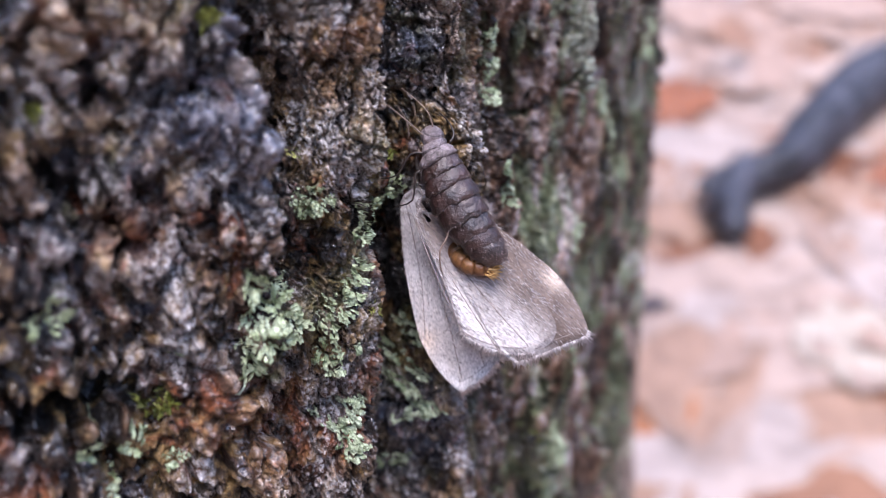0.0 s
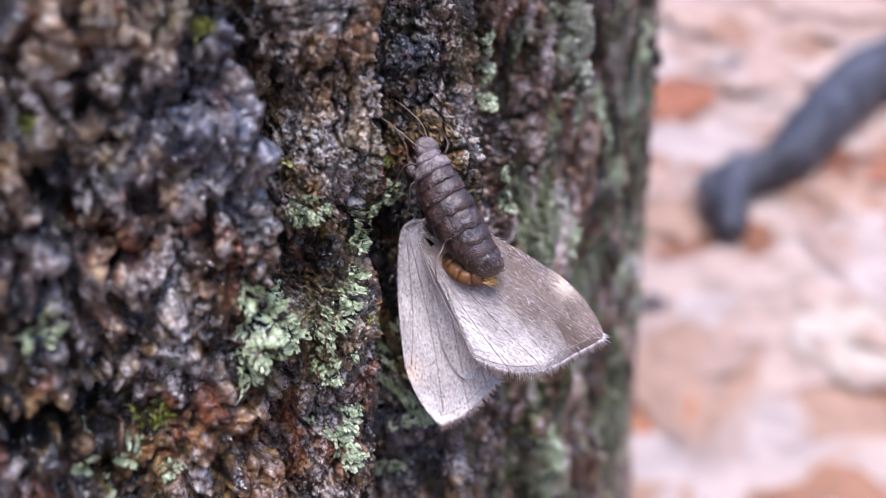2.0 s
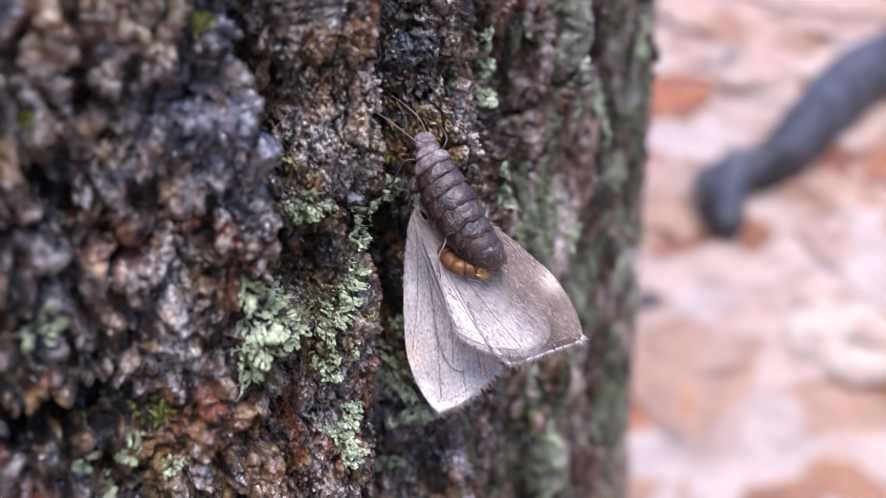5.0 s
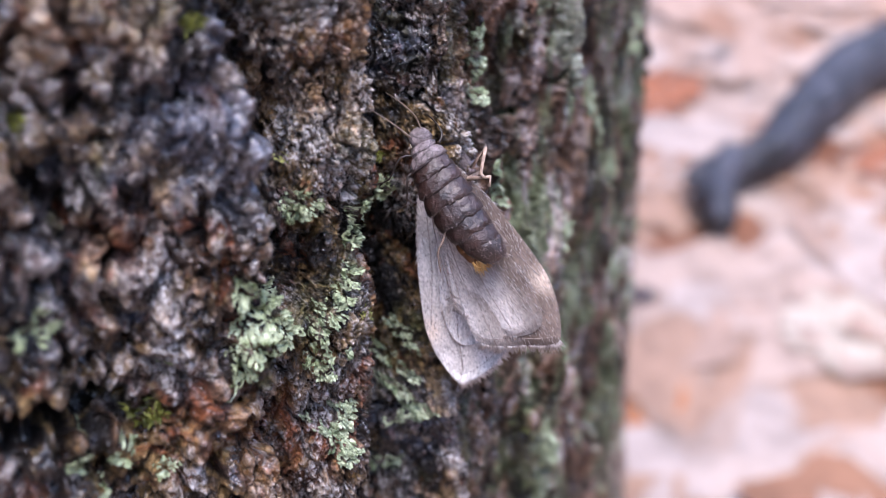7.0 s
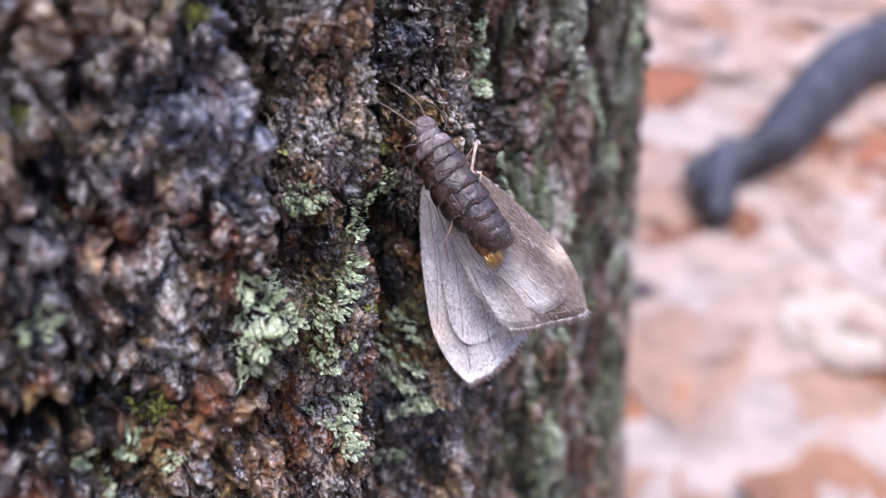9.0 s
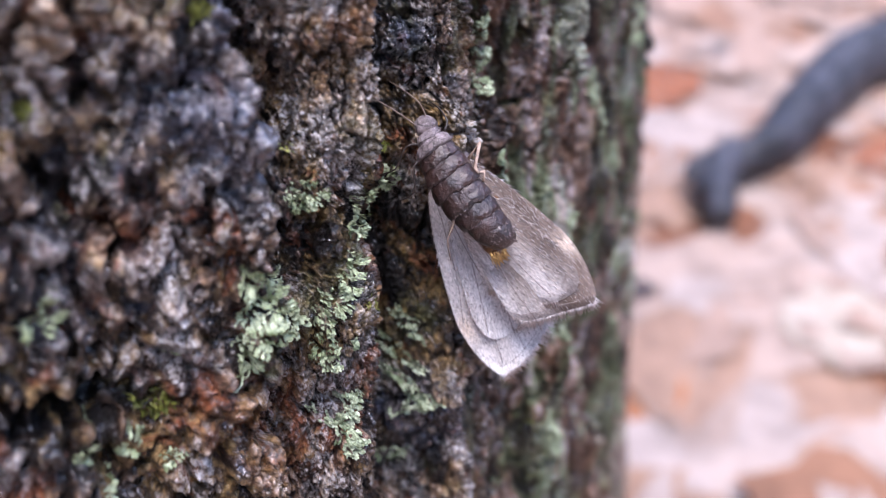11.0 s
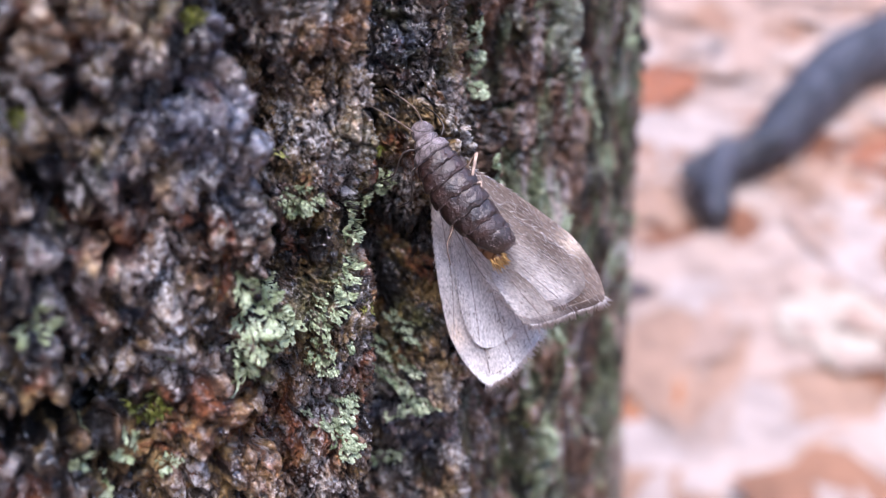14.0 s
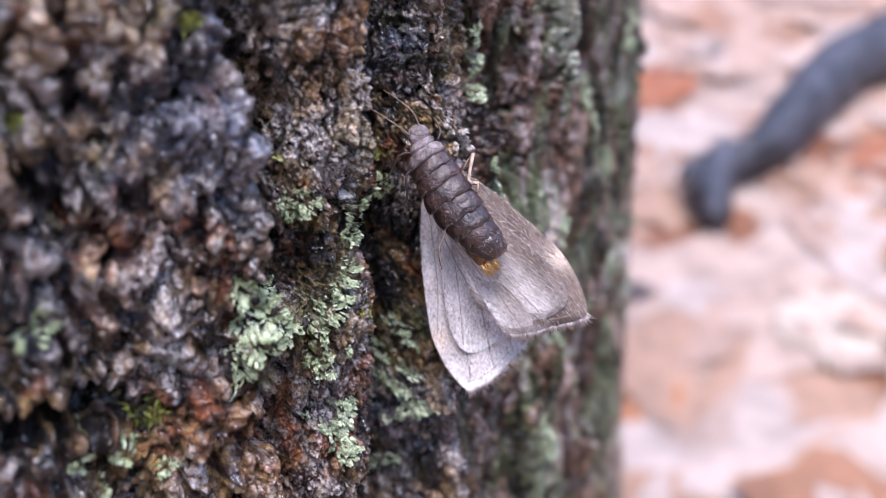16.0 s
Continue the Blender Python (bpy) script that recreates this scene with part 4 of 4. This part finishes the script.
def wing_mesh(name, outline, margin, flip, camber, lift, mat, veins, seed, tint):
    """A thin cambered wing with its veins and a fringe along the margin (a stretch of the outline)."""
    rnd = random.Random(seed)
    if flip:   # this side lies flatter and shows its full margin
        outline = [(x + 0.5 * max(0.0, 1 - abs(y + 2.6) / 2.4) * (x > 14), y) for x, y in outline] if outline is FORE else [(2.4 + 0.91 * (x - 2.4), y) for x, y in outline]
    rim = curve_through([(x, y, 0) for x, y in outline] + [(*outline[0], 0)], 6)[:-1]
    root = Vector((outline[0][0] + 0.3, outline[0][1] - 0.15, 0))
    sg, n, rings = (-1 if flip else 1), len(rim), 14

    def shaped(p):
        z = camber * math.sin(min(1, p.x / 16) * math.pi) * 0.6 - 0.035 * (p.y + 2.5) ** 2 * min(1, p.x / 6) + lift
        z += 0.09 * math.sin(p.x * 0.9 + p.y * 2.3 + seed) * min(1, p.x / 8)
        return Vector((p.x, sg * p.y, z))

    verts, faces, mats, lead, spot = [], [], [], [], []
    for sheet, dz in ((0, 0.03), (1, -0.03)):
        s = len(verts)
        for i in range(1, rings + 1):
            for p in rim:
                q = root + (p - root) * (i / rings)
                verts.append((shaped(q) + Vector((0, 0, dz))) * 0.001)
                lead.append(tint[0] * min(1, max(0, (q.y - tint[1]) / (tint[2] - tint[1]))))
                spot.append(math.exp(-((q.x - 12.7) / 0.8) ** 2 - ((q.y - 1.2) / 0.7) ** 2))
        for i in range(rings - 1):
            for k in range(n):
                a, b = s + i * n + k, s + i * n + (k + 1) % n
                q = (a, b, b + n, a + n)
                faces.append(q if (sheet == 0) != flip else q[::-1])
        faces.append(tuple(s + k for k in range(n)))
    off = rings * n
    for k in range(n):
        a, b = (rings - 1) * n + k, (rings - 1) * n + (k + 1) % n
        faces.append((a, b, b + off, a + off))
    mats += [0] * len(faces)

    def add(piece, slot):
        s = len(verts)
        verts.extend(piece[0])
        faces.extend(tuple(i + s for i in q) for q in piece[1])
        mats.extend([slot] * len(piece[1]))

    for a, b in veins:
        line = [shaped(Vector((a[0] + (b[0] - a[0]) * t, a[1] + (b[1] - a[1]) * t - 0.25 * math.sin(math.pi * t), 0))) + Vector((0, 0, 0.02)) for t in np.linspace(0, 1, 12)]
        add(tube(line, [0.036] * 12, 5), 1)
    i0, i1 = margin[0] * 6, margin[1] * 6
    edge = rim[i0:i1 + 1]
    mid = sum(edge, Vector()) / len(edge)
    inner = [shaped(root + (p - root) * 0.955) + Vector((0, 0, 0.025)) for p in edge]
    add(tube(inner, [0.03] * len(inner), 5), 1)
    roots = []
    for k in range(len(edge) - 1):
        a, b = edge[k], edge[k + 1]
        out = Vector((b.y - a.y, a.x - b.x, 0)).normalized()
        if out.dot(a - Vector((8, -2.5, 0))) < 0:
            out = -out
        for _ in range(max(1, round((b - a).length / 0.17))):
            mid = a + (b - a) * rnd.random()
            tip = mid + out * rnd.uniform(0.45, 0.8) + (b - a).normalized() * rnd.uniform(-0.1, 0.1)
            for _ in range(7):
                p = mid + (b - a).normalized() * rnd.uniform(-0.2, 0.2) - out * 0.08
                w = tip - p
                roots.append((shaped(p) + Vector((0, 0, rnd.uniform(-0.05, 0.05))), (w.x, sg * w.y, w.z + rnd.uniform(-0.1, 0.1))))
    add(hairs(rnd, roots, 0.54, 0.05), 2)
    # downy hairs over the leading and inner edges
    roots = []
    for p in rim[:18] + rim[i1:]:
        for _ in range(5):
            w = Vector((1.0, rnd.uniform(-0.1, 0.7) * (1 if p.y > -2.4 else -1), rnd.uniform(-0.1, 0.3)))
            roots.append((shaped(p), (w.x, sg * w.y, w.z)))
    add(hairs(rnd, roots, 0.5, 0.02), 2)
    # loose scales and hairs over the face of the wing
    for count, length, width, slot in ((900, 0.34, 0.022, 2), (420, 0.26, 0.018, 1)):
        roots = []
        for _ in range(count):
            p = root + (rim[rnd.randrange(n)] - root) * math.sqrt(rnd.uniform(0.12, 0.98))
            roots.append((shaped(p) + Vector((0, 0, 0.03)), (1.0, sg * rnd.uniform(-0.4, 0.1), rnd.uniform(0.02, 0.22))))
        add(hairs(rnd, roots, length, width), slot)
    me = soup(name, verts, faces, [mat, MAT_VEIN, MAT_FRINGE])
    me.polygons.foreach_set("material_index", mats)
    for label, values in (("lead", lead), ("spot", spot)):
        me.attributes.new(label, "FLOAT", "POINT").data.foreach_set("value", values + [0.0] * (len(verts) - len(values)))
    me.update()
    return me


FORE_VEINS = [((3, 0.4), (12.3, 1.2)), ((3, 0.2), (16.0, -0.6)), ((4, -0.4), (15.6, -2.4)), ((4, -1.0), (14.7, -4.0))]
HIND_VEINS = [((2, -0.9), (13.2, -2.6)), ((2.5, -1.3), (13.7, -4.6)), ((3, -1.8), (12.6, -6.1)), ((3, -2.2), (10.6, -6.8))]


def build_winged_moth():
    """Hangs behind the wingless one; the wings show their pale undersides."""
    rnd = random.Random(9)
    moth = tagged(new("winged_moth"), "pale grey winged male moth with fringed wings, amber abdomen, mating", "moth")
    moth.matrix_basis = MOTH
    thorax = part("thorax", soup("thorax", *lump([(-1.6, 0.1), (-1.4, 0.45), (-0.8, 0.72), (0, 0.85), (1.2, 0.9), (2.2, 0.8), (3.0, 0.5), (3.2, 0.2)], 26, 0.8, 0.05, 31), MAT_HEAD), moth, "grey-brown furry thorax")
    part("head", soup("head", *lump([(-2.9, 0.1), (-2.7, 0.4), (-2.2, 0.62), (-1.8, 0.5), (-1.6, 0.2)], 16, 0.9, 0.08, 32), MAT_HEAD), thorax)
    for pts in (((3.0, 0.5, 0.6), (2.9, -0.1, 4.3), (2.3, 1.2, 4.8), (3.6, 0.1, 5.2), (4.0, 0.2, 5.3)), ((3.3, 0.5, 0.6), (3.5, -0.7, 4.6), (4.1, 0.6, 5.0), (4.6, 0.2, 5.2))):
        part("leg", soup("leg", *limb([Vector(p) for p in pts], 0.17, 0.12), MAT_LEG_TAN), thorax, "thin light brown jointed leg")
    for pts in (((-2.7, 0.2, 0.2), (-3.8, 0.9, 0.5), (-5.0, 1.3, 0.4)), ((-2.7, -0.2, 0.2), (-3.9, 0.2, 0.5), (-5.2, 0.2, 0.3))):
        part("antenna", soup("antenna", *limb(curve_through(pts, 6), 0.06, 0.03), MAT_LEG_PALE), thorax, "thin thread-like antenna")
    # the abdomen curls forward to the other moth's tail
    abdomen = None
    line = curve_through(((-3.0, 2.0, -2.0), (-2.6, 0.9, -1.1), (-1.8, 0.1, -0.3), (-0.8, -0.05, 0.0), (0, 0.1, 0)), 6)
    for i in range(6):
        pts = line[i * 4:i * 4 + 5]
        rr = [0.60 - 0.025 * i + 0.055 * math.sin(math.pi * (k + 0.8) / 5.2) for k in range(len(pts))]
        me = soup("segment", *tube(pts, rr, 20), MAT_AMBER)
        if abdomen is None:
            abdomen = part("abdomen", me, moth, "amber ringed abdomen curled towards the tail")
        else:
            part("segment", me, abdomen)
    roots = [((-0.15 + rnd.uniform(-0.3, 0.1), rnd.uniform(-0.45, 0.5), rnd.uniform(-0.3, 0.5)), (1, rnd.uniform(-0.7, 0.6), rnd.uniform(-0.4, 0.6))) for _ in range(150)]
    part("tail_tuft", soup("tail_tuft", *hairs(rnd, roots, 0.75, 0.07), MAT_TIP), abdomen, "pale yellow tuft of tail hairs")
    wings = []
    for flip in (False, True):
        # left pair gets hardly any brown: its brighter light is put into the colour
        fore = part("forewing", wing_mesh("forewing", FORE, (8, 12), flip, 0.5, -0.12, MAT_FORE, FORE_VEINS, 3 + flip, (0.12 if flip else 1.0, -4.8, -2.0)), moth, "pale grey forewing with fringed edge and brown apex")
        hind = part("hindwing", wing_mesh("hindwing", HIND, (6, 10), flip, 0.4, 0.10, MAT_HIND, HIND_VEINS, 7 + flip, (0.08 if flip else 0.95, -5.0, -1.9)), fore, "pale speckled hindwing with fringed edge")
        wings.append((fore, hind))
    return moth, thorax, abdomen, wings


# ---------------------------------------------------------------- the forest floor
def ground_height(x, y):
    rise = 0.2 * np.clip(y - 0.35, 0, 3.0)
    return rise + 0.012 * fbm(x * 4.0, y * 4.0, 3, 101) * np.clip(np.hypot(x, y) * 2, 0, 1)


def laid(x, y, up, turn, lean=0.0):
    """A pose flat on the ground at (x, y), raised a little and turned."""
    at = [float(ground_height(np.array(x + dx), np.array(y + dy))) for dx, dy in ((0, 0), (0.03, 0), (-0.03, 0), (0, 0.03), (0, -0.03))]
    n = Vector(((at[2] - at[1]) / 0.06, (at[4] - at[3]) / 0.06, 1.0))
    return Matrix.Translation((x, y, at[0] + up)) @ n.to_track_quat("Z", "Y").to_matrix().to_4x4() @ pose(0, 0, 0, lean, 0, turn)


def build_ground():
    q = np.linspace(-1, 1, 221)
    s = np.sign(q) * (np.abs(q) * 3 + np.abs(q) ** 7 * 900)
    xx, yy = np.meshgrid(s, s + 0.5)
    me = grid_mesh("ground", np.stack([xx, yy, ground_height(xx, yy)], -1), len(s), len(s))
    me.materials.append(MAT_SOIL)
    tagged(new("ground", me), "brown forest soil under dry fallen leaves", "ground", kind="structure")


def leaf_shape(rnd, length):
    """A curled dry leaf with a lobed edge, in metres."""
    n, verts, faces = 9, [], []
    width, curl, cup, lobes = length * rnd.uniform(0.40, 0.58), rnd.uniform(-0.02, 0.08), rnd.uniform(-0.03, 0.07), rnd.choice((0, 3.2, 4.2))
    for i in range(n):
        t = i / (n - 1)
        w = width * math.sin(math.pi * min(1, t * 0.93 + 0.05)) ** 0.8 * (1 + 0.28 * math.sin(2 * math.pi * t * lobes))
        for s in (-1, -0.5, 0, 0.5, 1):
            verts.append(Vector(((t - 0.5) * length, s * w, curl * length * (t - 0.5) ** 2 + cup * abs(s) ** 1.6 * w * 0.6)))
    for i in range(n - 1):
        for k in range(4):
            a = i * 5 + k
            faces.append((a, a + 1, a + 6, a + 5))
    return verts, faces


def build_litter():
    rnd = random.Random(77)
    verts, faces = [], []
    for i in range(7000):
        r, a = 0.3 + 3.4 * rnd.random() ** 0.8, rnd.uniform(0, 2 * math.pi)
        x, y = AXIS[0] + r * math.cos(a), AXIS[1] + r * math.sin(a)
        if math.hypot(x - AXIS[0], y - AXIS[1]) < RADIUS + 0.05:
            continue
        v, f = leaf_shape(rnd, rnd.uniform(0.10, 0.19))
        m = laid(x, y, rnd.uniform(0.002, 0.008), rnd.uniform(0, 360), rnd.gauss(0, 1.5))
        s = len(verts)
        verts += [m @ p for p in v]
        faces += [tuple(k + s for k in q) for q in f]
    me = soup("leaf_litter", verts, faces, MAT_LEAF)
    tagged(new("leaf_litter", me), "thick layer of dry pale tan fallen leaves", "leaf litter", kind="stuff")


def log_mesh(points, radii, sides=18):
    v, f = tube([Vector(p) * 1000 for p in curve_through(points, 6)], np.interp(np.linspace(0, 1, (len(points) - 1) * 6 + 1), np.linspace(0, 1, len(radii)), [r * 1000 for r in radii]), sides)
    out = []
    for p in v:
        p = Vector(p)
        out.append(p + Vector((1, 1, 1)) * 0.014 * noise.noise(p * 17) + Vector((1, -1, 1)) * 0.004 * noise.noise(p * 70))
    return out, f


def build_branch():
    branch = tagged(new("fallen_branch"), "dark wet fallen branch lying crooked on leaf litter", "branch")
    part("bough", soup("bough", *log_mesh(((0.82, 1.43, 0.252), (0.695, 1.297, 0.226), (0.574, 1.170, 0.201), (0.486, 1.094, 0.186), (0.406, 0.994, 0.166), (0.344, 0.911, 0.149), (0.300, 0.881, 0.142), (0.268, 0.858, 0.137)), (0.040, 0.039, 0.038, 0.036, 0.032, 0.026, 0.022, 0.018)), MAT_LOG), branch)
    part("broken_end", soup("broken_end", *log_mesh(((0.280, 0.866, 0.139), (0.268, 0.842, 0.134), (0.263, 0.815, 0.128), (0.258, 0.785, 0.122)), (0.0195, 0.0185, 0.0165, 0.0120)), MAT_LOG), branch)
    part("stub", soup("stub", *log_mesh(((0.290, 0.866, 0.140), (0.266, 0.866, 0.140), (0.246, 0.868, 0.140)), (0.0170, 0.0135, 0.0085), 14), MAT_LOG), branch)


def lone_leaf(seed, x, y, length, turn, mat, label):
    """A single fallen leaf that lies on top of the rest."""
    rnd = random.Random(seed)
    leaf = tagged(new("fallen_leaf"), label, "leaf", "single leaves on the forest floor")
    leaf.matrix_basis = laid(x, y, 0.011, turn)
    verts, faces = leaf_shape(rnd, length)
    part("blade", soup("blade", verts, faces, mat), leaf)
    rib = [(v + Vector((0, 0, 0.0006))) * 1000 for v in verts[2::5]]
    rib.append(rib[-1] + Vector((length * 180, 0, 3)))
    part("midrib", soup("midrib", *tube(rib, [0.9 - 0.05 * k for k in range(len(rib))], 6), MAT_VEIN), leaf, "thin pale midrib and stalk")


def build_sky_ring():
    """An unseen dim ring, added all round to shut off the low sky."""
    ang = np.linspace(0, 2 * np.pi, 241)
    hs = np.linspace(-1.0, 4.5, 25)
    aa, hh = np.meshgrid(ang, hs)
    r = 9.0 + 0.8 * fbm(np.cos(aa) * 6 + 11, np.sin(aa) * 6 + hh * 0.3, 3, 121)
    top = np.clip(hh / 8.0, 0, 1) * 1.6 * fbm(np.cos(aa) * 9, np.sin(aa) * 9, 3, 127)
    me = grid_mesh("backdrop", np.stack([r * np.cos(aa), r * np.sin(aa), hh + top], -1), len(hs), len(ang))
    me.materials.append(MAT_SKY_RING)
    tagged(new("backdrop", me), "unseen dim brown ring added all round to block low sky", "woodland", kind="structure")


build_tree()
build_sky_ring()
build_lichens()
build_ground()
build_litter()
build_branch()
lone_leaf(201, 0.283, 1.14, 0.11, 20, MAT_LEAF_RUST, "rust-brown curled dry leaf on pale litter")
lone_leaf(202, 0.255, 1.10, 0.08, 110, MAT_LEAF_RUST, "rust-brown curled dry leaf on pale litter")
lone_leaf(203, 0.362, 1.21, 0.04, 40, MAT_LEAF_DARK, "small dark rotten leaf on pale litter")
lone_leaf(204, 0.149, 0.603, 0.075, 70, MAT_LEAF_ORANGE, "orange-brown dry leaf beside the trunk")
lone_leaf(205, 0.318, 0.661, 0.09, 15, MAT_LEAF_CREAM, "broad cream-coloured dry leaf")
lone_leaf(206, 0.208, 0.834, 0.032, 0, MAT_LEAF_DARK, "small dark rotten leaf on pale litter")
lone_leaf(207, 0.170, 0.713, 0.032, 10, MAT_LEAF_DARK, "small dark rotten leaf beside the trunk")
lone_leaf(208, 0.48, 0.93, 0.12, 30, MAT_LEAF_RUST, "rust-brown dry leaf under the fallen branch")
WINGLESS = build_wingless_moth()
WINGED, THORAX, ABDOMEN, WINGS = build_winged_moth()


# ---------------------------------------------------------------- what moves
def motions():
    """The wingless moth swings about its head; the winged one climbs behind it and fans its wings. Rows in mm and degrees."""
    swing = ((0, -0.88, 3.29, -61.7), (0.5, -1.06, 3.09, -61.8), (1, -0.99, 3.02, -62.5), (1.5, -1.16, 3.09, -62.0), (2, -1.04, 3.03, -61.2), (3, -1.09, 3.10, -60.8),
             (4, -1.13, 3.12, -60.8), (6.5, -1.08, 2.95, -56.5), (7, -0.94, 3.25, -57.7), (8, -0.85, 3.08, -57.6), (8.5, -0.87, 3.17, -56.4), (9, -0.89, 3.45, -56.5),
             (11.5, -0.97, 3.33, -55.8), (12, -0.97, 3.34, -56.0), (13, -0.80, 3.02, -55.3), (13.5, -0.85, 3.18, -55.4), (14, -0.86, 3.27, -54.6), (15, -0.88, 3.21, -56.0), (15.5, -0.88, 3.3, -54.6), (16, -0.9, 3.28, -57.1))
    walk(WINGLESS, [(t, MOTH @ turned(x, -2.5, z, way)) for t, x, z, way in swing])
    curl = ((0, 3.01, -6.29, -8), (0.5, 2.54, -6.38, -6), (1, 2.5, -6.45, -4), (1.5, 2.51, -6.26, 0), (2, 3.0, -6.25, 0), (3, 2.45, -6.38, -2), (4, 2.41, -6.17, 0), (6.5, 3.27, -5.64, -36),
            (7, 3.28, -5.5, -46), (8, 3.26, -5.8, -44), (9, 3.78, -5.64, -50), (11.5, 4.04, -5.63, -54), (12, 3.84, -5.71, -54), (13, 3.99, -5.81, -48), (13.5, 3.94, -5.8, -46),
            (14, 4.39, -5.72, -50), (15, 4.16, -5.98, -52), (16, 3.95, -5.9, -48))
    walk(ABDOMEN, [(t, turned(x + (0.5 if t < 5 else 0.15), -2.1, z + (0.1 if t < 5 else -0.15), way)) for t, x, z, way in curl])
    right = ((0.0, -2.70, -0.99, 0.16, -38.6, -7.0, -1.6), (0.5, -2.96, -0.99, 0.69, -39.9, -7.1, -2.6), (1.0, -3.45, -0.99, 0.27, -35.3, -7.1, -2.9), (1.5, -2.74, -0.98, 0.22, -39.6, -6.8, -5.3),
             (2.0, -2.50, -0.99, -1.04, -32.3, -6.7, -2.7), (2.5, -2.84, -0.98, -0.17, -36.6, -6.8, -4.6), (3.0, -2.73, -0.99, -0.51, -38.8, -6.9, -3.4), (3.5, -2.34, -0.99, -0.26, -37.6, -6.9, -3.2),
             (4.0, -2.78, -0.99, -0.26, -35.8, -6.9, -1.3), (6.5, -0.92, -0.99, 2.76, -55.9, 13.0, -1.0), (7.0, -0.38, -0.99, 2.90, -56.8, 18.0, -0.7), (7.5, -0.65, -0.99, 1.93, -53.3, 15.1, -1.9),
             (8.0, -0.30, -0.99, 2.33, -51.0, 13.0, -1.6), (8.5, -0.54, -0.99, 2.32, -48.1, 12.9, -0.7), (9.0, -1.25, -0.99, 2.63, -46.2, 13.0, -0.1), (11.5, -1.03, -0.98, 2.49, -43.7, 13.0, -2.5),
             (12.0, -0.79, -0.99, 2.26, -44.9, 13.1, -0.7), (12.5, -0.54, -0.99, 3.10, -47.3, 13.1, -0.1), (13.0, -1.21, -0.99, 2.22, -40.1, 12.8, 0.0), (13.5, -1.63, -1.00, 1.87, -37.3, 12.7, 0.7),
             (14.0, -1.01, -0.99, 2.16, -39.7, 12.8, -0.3), (14.5, -1.73, -0.99, 1.77, -38.3, 12.7, -2.6), (15.0, -1.52, -0.99, 2.14, -40.6, 12.9, -1.0), (15.5, -1.03, -0.99, 2.45, -38.1, 13.1, 0.1),
             (16.0, -1.07, -0.99, 2.34, -44.8, 12.9, -0.0))
    left = ((0.0, -2.64, 1.09, 1.23, -75.8, -8.4, -4.7), (0.5, -1.90, 1.09, 1.16, -82.2, -8.5, -5.0), (1.0, -1.95, 1.09, 0.47, -80.1, -8.4, -4.8), (1.5, -1.56, 1.10, 0.73, -88.0, -8.6, -5.6),
             (2.0, -2.14, 1.09, -0.33, -81.8, -8.5, -5.2), (2.5, -2.39, 1.10, 1.31, -82.3, -8.6, -6.2), (3.0, -2.03, 1.10, 0.32, -84.4, -8.5, -5.3), (3.5, -2.15, 1.10, 0.11, -81.2, -8.5, -5.3),
             (4.0, -2.11, 1.09, 0.18, -81.7, -8.4, -4.7), (6.5, 0.17, 1.79, 1.66, -91.7, -8.5, -5.1), (7.0, -0.36, 1.79, 2.11, -81.6, -8.4, -4.8), (7.5, -0.79, 1.79, 1.28, -88.4, -8.5, -4.9),
             (8.0, -0.47, 1.79, 1.16, -83.2, -8.4, -4.6), (8.5, -0.57, 1.80, 1.70, -84.6, -8.5, -5.2), (9.0, -0.46, 1.79, 1.64, -80.5, -8.4, -4.5), (11.5, -0.56, 1.79, 1.24, -71.7, -8.5, -5.1),
             (12.0, -0.66, 1.79, 1.57, -72.5, -8.5, -4.8), (12.5, -0.22, 1.79, 2.20, -74.3, -8.5, -4.8), (13.0, -0.51, 1.79, 1.17, -75.6, -8.5, -5.1), (13.5, -1.06, 1.79, 0.97, -74.8, -8.4, -4.5),
             (14.0, 0.38, 1.79, 1.30, -77.6, -8.5, -5.1), (14.5, -0.08, 1.79, 0.47, -77.7, -8.5, -5.1), (15.0, 0.68, 1.79, 0.64, -74.7, -8.5, -5.1), (15.5, -0.33, 1.80, 1.32, -68.3, -8.6, -5.3),
             (16.0, -0.04, 1.79, 1.34, -80.7, -8.4, -4.4))
    fan = ((0.0, 4.5), (0.5, 5.5), (1.0, 6.0), (1.5, 3.5), (2.0, 1.5), (2.5, 4.5), (3.0, 4.5), (3.5, 3.5), (4.0, 3.0), (6.5, 9.0), (7.0, 9.5), (7.5, 7.0),
           (8.0, 8.5), (8.5, 9.0), (9.0, 10.0), (11.5, 11.0), (12.0, 11.0), (12.5, 11.0), (13.0, 10.5), (13.5, 9.0), (14.0, 10.5), (14.5, 10.0), (15.0, 10.5), (15.5, 11.0), (16.0, 10.0))
    for (wing, hind), rows, sg in zip(WINGS, (right, left), (1, -1)):
        about = Matrix.Translation((0.0006, -0.0005 * sg, 0))
        walk(hind, [(t, about @ pose(0, 0, 0, 0, 0, sg * d) @ about.inverted()) for t, d in fan])
        walk(wing, [(t, turned(x, y, z, a, tw, be)) for t, x, y, z, a, tw, be in rows])
    walk(THORAX, [(t, turned(x + 2.0, 2.2, z + 0.4, -62)) for t, x, y, z, a, tw, be in right])


motions()
